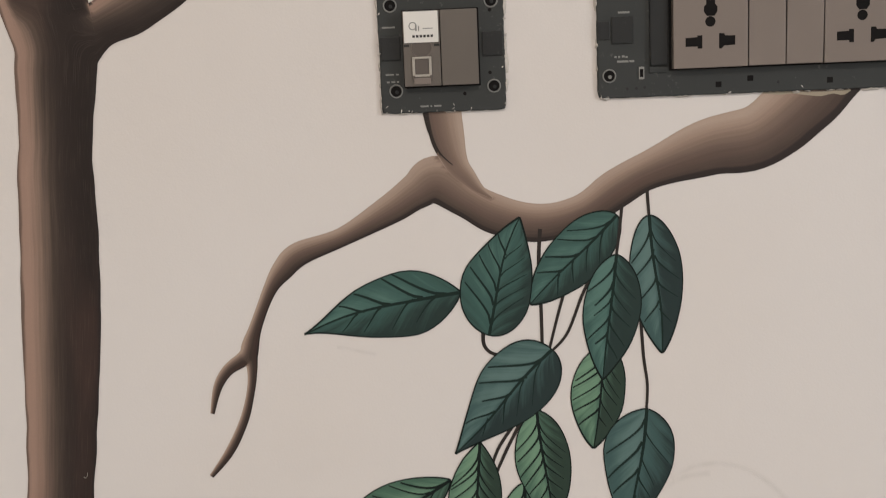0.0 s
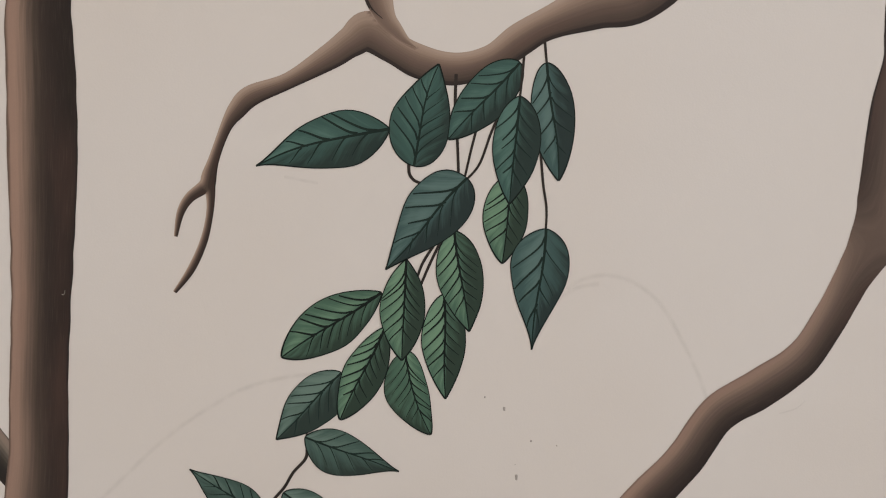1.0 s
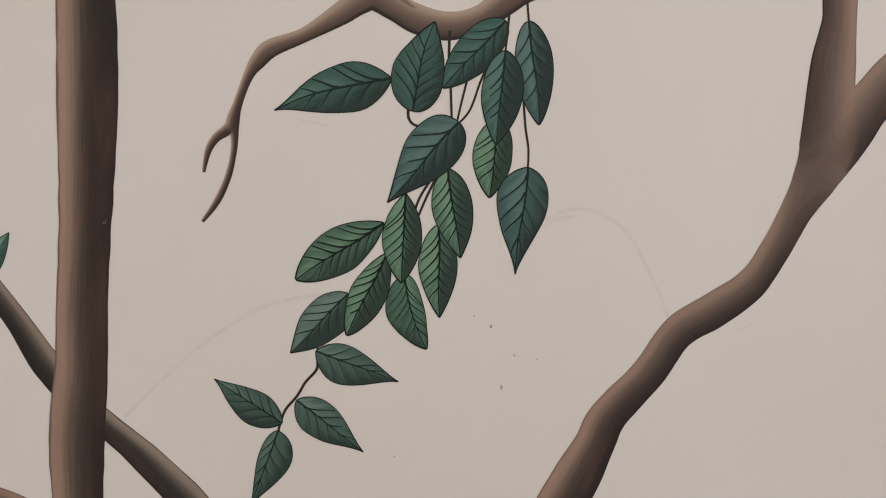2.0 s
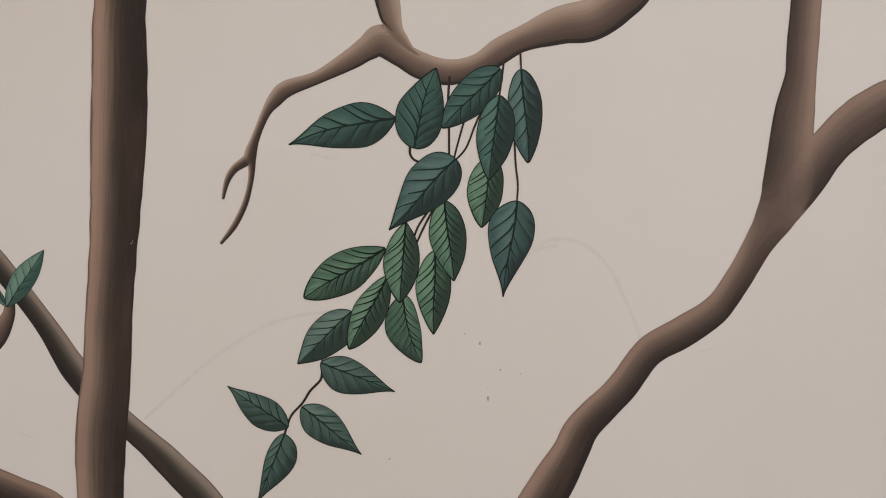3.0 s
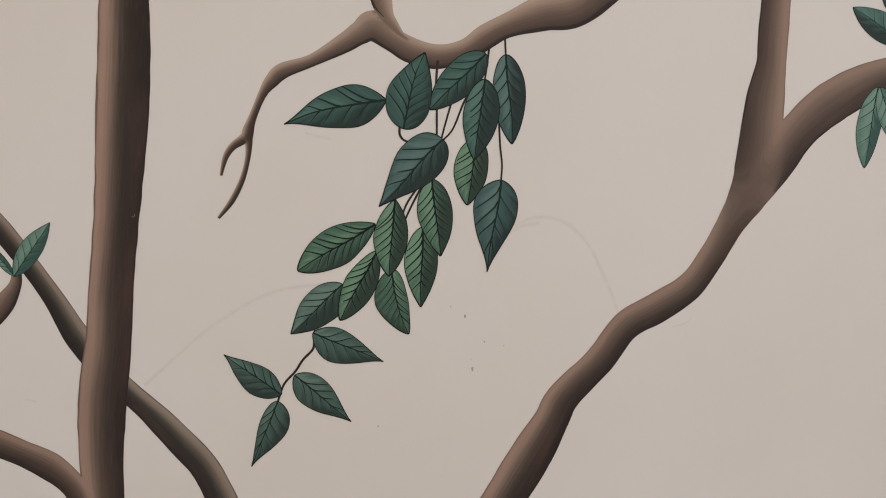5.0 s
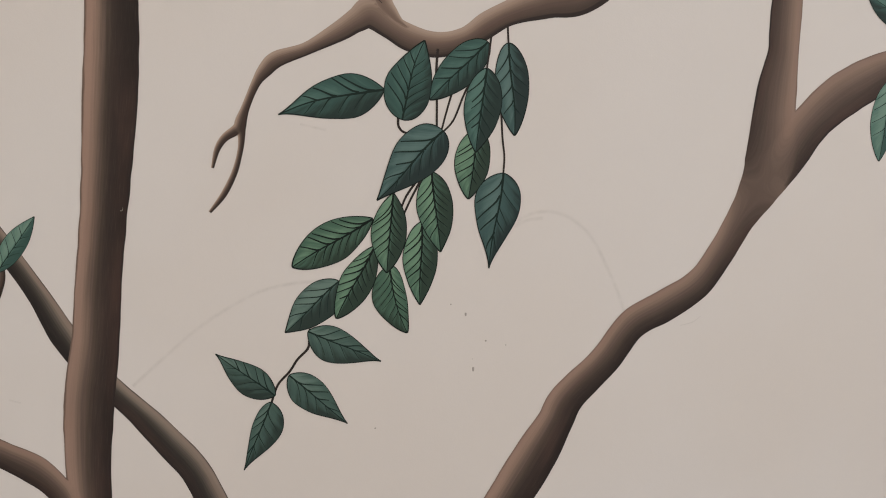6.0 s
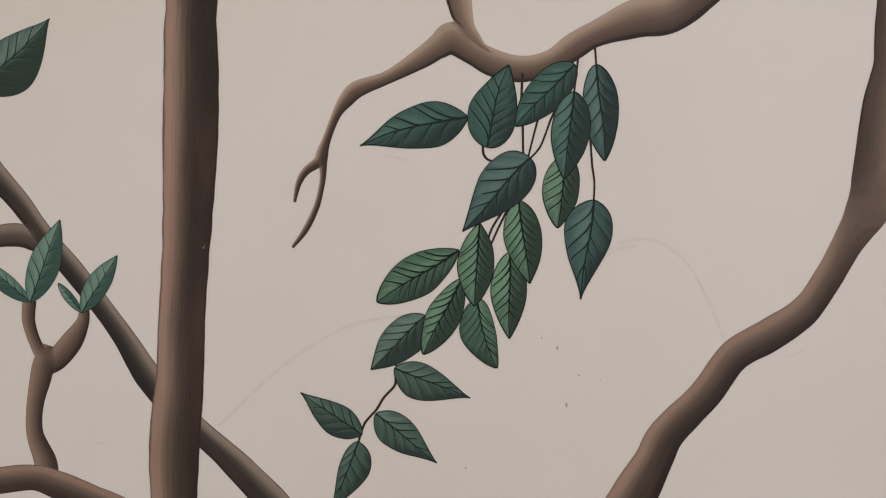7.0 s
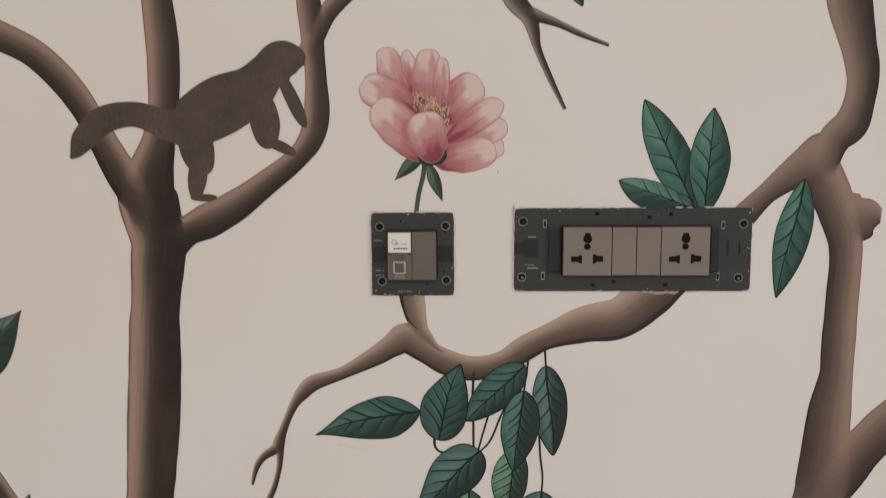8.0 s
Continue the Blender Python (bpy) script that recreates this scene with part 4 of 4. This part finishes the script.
def chips(parent, places, seed):
    """Crumbs of plaster stuck along the edge of a plate."""
    rng = random.Random(seed)
    for x, z, r in places:
        wx, wz = rng.choice(((0.5, 1.7), (1.5, 0.5), (0.8, 0.9), (0.4, 1.2)))
        bm = bmesh.new()
        bmesh.ops.create_icosphere(bm, subdivisions=1, radius=1.0)
        for v in bm.verts:
            j = 1 + rng.uniform(-0.35, 0.35)
            v.co = Vector((x + v.co.x * r * j * wx, -0.0018 + v.co.y * 0.0011 * j, z + v.co.z * r * j * wz))
        finish("plaster_crumb", bm, PLASTER, parent, "white plaster crumb")


def fringe(parent, x0, x1, z0, z1, seed, count):
    """Torn paint and plaster along the outline of a plate."""
    rng = random.Random(seed)
    for k in range(count):
        f, e = rng.random(), rng.choice("lrtb" if count > 24 else "lrb")
        size = rng.uniform(0.0005, 0.0019)
        long = size * rng.uniform(1.5, 4.5)
        x = {"l": x0, "r": x1}.get(e, x0 + (x1 - x0) * f)
        z = {"b": z0, "t": z1}.get(e, z0 + (z1 - z0) * f)
        wx, wz = (size, long) if e in "lr" else (long, size)
        bm = bmesh.new()
        n = 9
        rim = []
        for i in range(n):
            a, j = 2 * math.pi * i / n, rng.uniform(0.55, 1.2)
            rim.append(bm.verts.new((x + wx * j * math.cos(a), -0.0003, z + wz * j * math.sin(a))))
        top = bm.verts.new((x, FACE - 0.0001 - rng.random() * 0.0005, z))
        for i in range(n):
            bm.faces.new((top, rim[i], rim[(i + 1) % n]))
        bmesh.ops.recalc_face_normals(bm, faces=bm.faces[:])
        finish("plaster_crumb", bm, PLASTER, parent, "white plaster crumb")


def flakes(parent, x0, x1, z0, z1, seed, count):
    """Flecks of wall paint left on the border of a plate."""
    rng = random.Random(seed)
    for k in range(count):
        e, f, d = rng.choice("lrtb"), rng.random(), abs(rng.gauss(0, 0.0016)) + 0.0006
        x = {"l": x0 + d, "r": x1 - d}.get(e, x0 + 0.002 + (x1 - x0 - 0.004) * f)
        z = {"b": z0 + d, "t": z1 - d}.get(e, z0 + 0.002 + (z1 - z0 - 0.004) * f)
        a0, long, wide = rng.random() * 6.3, rng.uniform(0.0004, 0.0016), rng.uniform(0.00018, 0.0005)
        bm = bmesh.new()
        rim = []
        for i in range(7):
            a, j = 2 * math.pi * i / 7, rng.uniform(0.6, 1.2)
            u, v = long * j * math.cos(a), wide * j * math.sin(a)
            rim.append(bm.verts.new((x + u * math.cos(a0) - v * math.sin(a0), FACE - 0.00005, z + u * math.sin(a0) + v * math.cos(a0))))
        top = bm.verts.new((x, FACE - 0.0003, z))
        for i in range(7):
            bm.faces.new((top, rim[i], rim[(i + 1) % 7]))
        bmesh.ops.recalc_face_normals(bm, faces=bm.faces[:])
        finish("paint_fleck", bm, PLASTER, parent, "white paint fleck")


def boss(x, z, parent, bright):
    # A black disc on the face paints the shade of the hole.
    hole = finish("screw_hole", disc(bmesh.new(), x, FACE + 0.0004, FACE - 0.0001, z, 0.0033), HOLE_SHADE, parent, "black disc painting the shade of a screw hole")
    finish("collar", ring(bmesh.new(), x, FACE + 0.0002, FACE - 0.0007, z, 0.0033, 0.0044), STEEL, hole, "mid grey collar")
    bm = disc(bmesh.new(), x + 0.0004, FACE, FACE - 0.0003, z - 0.0006, 0.0013, 12, 0.0009)
    finish("screw", bm, STEEL if bright else PLATE_DARK, hole)


def square_hole(x, z, w, h, parent):
    slot_bm = slot(bmesh.new(), [(x - w, z - h), (x + w, z - h), (x + w, z + h), (x - w, z + h)], FACE - 0.00012)
    finish("slot", slot_bm, HOLE_SHADE, parent)


data_plate = thing("data_socket", 0, "grey unfinished data socket frame with chipped edges on wall", "socket")
frame_a = finish("frame", chipped_frame(-0.0330, 0.0440, 1.1560, 1.2345, 3), PLATE, data_plate, "chipped dark grey frame")
CX, CZ = 0.0055, 1.1953
for dx, dz, bright in ((-0.0305, 0.0262, 0), (0.0308, 0.0268, 0), (-0.0290, -0.0255, 0), (0.0312, -0.0245, 0)):
    boss(CX + dx, CZ + dz, frame_a, bright)
finish("clip", box(bmesh.new(), -0.0318, -0.0196, FACE - 0.0012, FACE + 0.001, 1.1885, 1.2030, 0.0006), PLATE_DARK, frame_a)
finish("clip", box(bmesh.new(), 0.0302, 0.0428, FACE - 0.0012, FACE + 0.001, 1.1890, 1.2040, 0.0006), PLATE_DARK, frame_a)
# Black slab proud of the frame: painted shade of the gap.
finish("recess_shade", box(bmesh.new(), -0.0183, 0.0286, FACE - 0.0004, FACE + 0.001, 1.1714, 1.2184, 0.0004), HOLE_SHADE, frame_a, "black slab painting the shaded gap round the modules")
for x0, x1, z in ((-0.0305, -0.0225, 1.2085), (-0.0295, -0.0245, 1.1800), (-0.0232, -0.0215, 1.1800), (-0.0290, -0.0272, 1.1755), (-0.0262, -0.0238, 1.1755), (-0.0228, -0.0214, 1.1755),
                  (-0.0090, -0.0040, 1.1600), (-0.0028, -0.0018, 1.1600), (-0.0006, 0.0040, 1.1600)):
    bar(x0, x1, z - 0.0005, z + 0.0005, FACE, frame_a, STEEL)
# Pin holes are black discs, their shade given by colour.
for x, z in ((-0.0055, 1.2265), (0.0355, 1.2165), (0.0186, 1.1668), (0.0345, 1.1790)):
    finish("pin_hole", disc(bmesh.new(), x, FACE + 0.0002, FACE - 0.00012, z, 0.0011, 10), HOLE_SHADE, frame_a)
chips(frame_a, [(-0.0327, 1.2330, 0.0012), (-0.0322, 1.2285, 0.0008), (-0.0330, 1.1985, 0.0010), (-0.0328, 1.1925, 0.0011), (-0.0320, 1.2090, 0.0009), (-0.0318, 1.1575, 0.0012), (-0.0300, 1.1568, 0.0008),
                (0.0428, 1.2275, 0.0008), (0.0436, 1.2110, 0.0009), (0.0440, 1.2020, 0.0010), (0.0420, 1.1640, 0.0010), (0.0432, 1.1600, 0.0009), (0.0010, 1.1570, 0.0007), (0.0120, 1.1565, 0.0008),
                (0.0418, 1.1850, 0.0006), (0.0290, 1.2335, 0.0008), (0.0180, 1.2338, 0.0006)], 5)
fringe(frame_a, -0.0330, 0.0440, 1.1560, 1.2345, 21, 38)
flakes(frame_a, -0.0330, 0.0440, 1.1560, 1.2345, 31, 14)
# data module: white flap over a jack
FRONT = -0.0105
module = finish("module", box(bmesh.new(), -0.0175, 0.0048, FRONT, -0.003, 1.1725, 1.2175, 0.0005), TAUPE, data_plate)
flap = finish("flap", box(bmesh.new(), -0.0168, 0.0041, FRONT - 0.0011, FRONT + 0.001, 1.1985, 1.2172, 0.0005), WHITE, module, "white label flap")
bar(-0.0150, 0.0022, 1.2166, 1.2174, FRONT - 0.0009, flap, STEEL)
icon = ring(bmesh.new(), -0.0112, FRONT - 0.0010, FRONT - 0.0013, 1.2085, 0.0018, 0.0026, 16)
finish("emblem", icon, STEEL, flap, "small grey plain emblem")
bar(-0.0098, -0.0088, 1.2055, 1.2090, FRONT - 0.0011, flap, STEEL)
bar(-0.0080, -0.0073, 1.2055, 1.2085, FRONT - 0.0011, flap, STEEL)
bar(-0.0052, 0.0008, 1.2066, 1.2071, FRONT - 0.0011, flap, STEEL)
for k in range(6):
    bar(-0.0116 + k * 0.0022, -0.0101 + k * 0.0022, 1.2016, 1.2031, FRONT - 0.0011, flap, PLATE_DARK)
finish("hinge", box(bmesh.new(), -0.0172, -0.0138, FRONT - 0.0004, FRONT + 0.001, 1.1962, 1.1976, 0.0002), PLATE_DARK, module)
finish("hinge", box(bmesh.new(), 0.0012, 0.0045, FRONT - 0.0004, FRONT + 0.001, 1.1962, 1.1976, 0.0002), PLATE_DARK, module)
# Raised disc; darker taupe paints the shade of the hollow notch.
finish("finger_notch", disc(bmesh.new(), -0.0064, FRONT + 0.0005, FRONT - 0.0002, 1.1958, 0.0062, 24), TAUPE_DARK, module)
finish("notch_rim", ring(bmesh.new(), -0.0064, FRONT + 0.0002, FRONT - 0.0005, 1.1958, 0.0058, 0.0066, 24), TAUPE_PALE, module)
finish("jack_lip", box(bmesh.new(), -0.0116, -0.0016, FRONT - 0.0009, FRONT, 1.1738, 1.1774, 0.0003), TAUPE_PALE, module)
jack = finish("jack", box(bmesh.new(), -0.0128, -0.0004, FRONT - 0.0006, FRONT + 0.001, 1.1752, 1.1905, 0.0004), TAUPE_DARK, module)
for x0, x1, z0, z1 in ((-0.0125, -0.0108, 1.1790, 1.1897), (-0.0024, -0.0007, 1.1790, 1.1897), (-0.0125, -0.0007, 1.1889, 1.1902), (-0.0112, -0.0020, 1.1782, 1.1796)):
    finish("jack_rim", box(bmesh.new(), x0, x1, FRONT - 0.0011, FRONT, z0, z1, 0.0003), RIM, jack, "pale translucent rim")
# Not hollow: the darker taupe stands for shade inside the jack.
finish("jack_opening", box(bmesh.new(), -0.0104, -0.0028, FRONT - 0.0008, FRONT, 1.1800, 1.1882), TAUPE_DARK, jack)
finish("blank_module", box(bmesh.new(), 0.0053, 0.0276, FRONT, -0.003, 1.1725, 1.2175, 0.0005), TAUPE, data_plate)

power_plate = thing("power_socket", 0, "long grey power socket frame with two sockets and switches", "socket")
frame_b = finish("frame", chipped_frame(0.1000, 0.3192, 1.1600, 1.2383, 8), PLATE, power_plate, "chipped dark grey frame")
for x, z, bright in ((0.1080, 1.2262, 0), (0.1072, 1.1737, 1), (0.3112, 1.2235, 0), (0.3080, 1.1727, 1)):
    boss(x, z, frame_b, bright)
for x, z in ((0.1282, 1.2240), (0.1268, 1.1748), (0.2925, 1.2225), (0.2890, 1.1740)):
    rim = finish("slot_rim", box(bmesh.new(), x - 0.0017, x + 0.0017, FACE - 0.0006, FACE + 0.0005, z - 0.0038, z + 0.0038, 0.0003), STEEL, frame_b)
    finish("slot", box(bmesh.new(), x - 0.0010, x + 0.0010, FACE - 0.0008, FACE, z - 0.0024, z + 0.0024), HOLE_SHADE, rim)
for x, z in ((0.1762, 1.2332), (0.2245, 1.2300), (0.2445, 1.2328), (0.1735, 1.1660), (0.1927, 1.1690), (0.2408, 1.1660)):
    square_hole(x, z, 0.0018, 0.0017, frame_b)
# The gap's shade is painted as a black slab behind the modules.
finish("recess_shade", box(bmesh.new(), 0.1434, 0.2808, FACE - 0.0004, FACE + 0.001, 1.1755, 1.2224, 0.0004), HOLE_SHADE, frame_b, "black slab painting the shaded gap round the modules")
for x0, x1 in ((0.1318, 0.1428), (0.2812, 0.2888)):
    finish("bracket", box(bmesh.new(), x0, x1, FACE - 0.0030, FACE + 0.001, 1.1790, 1.2205, 0.0009), PLATE_DARK, frame_b)
    for z in (1.1760, 1.2210):
        finish("bracket_foot", box(bmesh.new(), x0 - 0.0004, x1 - 0.0006, FACE - 0.0014, FACE + 0.001, z - 0.0014, z + 0.0022, 0.0004), PLATE, frame_b)
for x0, x1, z0, z1 in ((0.1090, 0.1222, 1.1928, 1.2090), (0.1008, 0.1078, 1.1955, 1.2065), (0.2972, 0.2982, 1.1935, 1.2085), (0.3080, 0.3090, 1.1950, 1.2060)):
    finish("clip", box(bmesh.new(), x0, x1, FACE - 0.0010, FACE + 0.001, z0, z1, 0.0004), PLATE_DARK, frame_b)
for x0, x1, z in ((0.1130, 0.1200, 1.2115), (0.1105, 0.1118, 1.1850), (0.1128, 0.1140, 1.1850), (0.1150, 0.1168, 1.1852), (0.1172, 0.1185, 1.1848), (0.1120, 0.1190, 1.1822), (0.1195, 0.1225, 1.1822)):
    bar(x0, x1, z - 0.0006, z + 0.0006, FACE, frame_b, STEEL)
# Dark discs on the face paint the shade in the pin holes.
for x, z in ((0.1180, 1.1655), (0.1235, 1.1655), (0.1285, 1.1660), (0.2095, 1.1660), (0.1240, 1.2340), (0.2180, 1.2335), (0.2835, 1.1660)):
    finish("pin_hole", disc(bmesh.new(), x, FACE + 0.0002, FACE - 0.00012, z, 0.0009, 10), PLATE_DARK, frame_b)
chips(frame_b, [(0.1008, 1.1640, 0.0012), (0.1020, 1.1612, 0.0011), (0.1005, 1.1925, 0.0008), (0.1012, 1.2372, 0.0012), (0.1035, 1.2378, 0.0008), (0.1180, 1.2380, 0.0008), (0.3186, 1.2012, 0.0013),
                (0.3190, 1.2080, 0.0008), (0.3180, 1.1640, 0.0012), (0.3165, 1.1612, 0.0012), (0.3012, 1.1650, 0.0013), (0.2350, 1.1607, 0.0009), (0.2520, 1.1608, 0.0007), (0.3175, 1.2360, 0.0008)], 6)

fringe(frame_b, 0.1000, 0.3192, 1.1600, 1.2383, 22, 48)
flakes(frame_b, 0.1000, 0.3192, 1.1600, 1.2383, 32, 16)


def power_socket(x):
    body = finish("socket", box(bmesh.new(), x + 0.0002, x + 0.0446, FRONT, -0.003, 1.1765, 1.2215, 0.0005), TAUPE_PALE, power_plate)
    c, y = x + 0.0224, FRONT - 0.0001
    finish("earth_hole", slot(bmesh.new(), [(c + 0.0026, 1.2165), (c - 0.0026, 1.2165), (c - 0.0026, 1.2140), (c - 0.0040, 1.2125), (c - 0.0040, 1.2095), (c - 0.0022, 1.2070), (c + 0.0022, 1.2070), (c + 0.0040, 1.2095), (c + 0.0040, 1.2125), (c + 0.0026, 1.2140)], y), HOLE_SHADE, body)
    finish("earth_hole", disc(bmesh.new(), c - 0.0002, y + 0.0006, y, 1.2037, 0.0031, 14), HOLE_SHADE, body)
    finish("neutral_hole", slot(bmesh.new(), [(c - 0.0150, 1.1893), (c - 0.0078, 1.1893), (c - 0.0078, 1.1880), (c - 0.0050, 1.1880), (c - 0.0050, 1.1958), (c - 0.0080, 1.1958), (c - 0.0080, 1.1948), (c - 0.0150, 1.1945)], y), HOLE_SHADE, body)
    finish("live_hole", slot(bmesh.new(), [(c + 0.0050, 1.1876), (c + 0.0066, 1.1876), (c + 0.0080, 1.1892), (c + 0.0146, 1.1895), (c + 0.0146, 1.1950), (c + 0.0085, 1.1952), (c + 0.0080, 1.1966), (c + 0.0050, 1.1966)], y), HOLE_SHADE, body)


power_socket(0.1448)
power_socket(0.2348)
for x, lean in ((0.1898, 0.0), (0.2123, 0.0006)):
    bm = box(bmesh.new(), x + 0.0003, x + 0.0221, FRONT, -0.003, 1.1767, 1.2213, 0.0005)
    for v in bm.verts:
        if v.co.y < -0.008:
            v.co.y -= lean * (v.co.z - 1.199) / 0.022
    finish("switch", bm, TAUPE_PALE, power_plate)
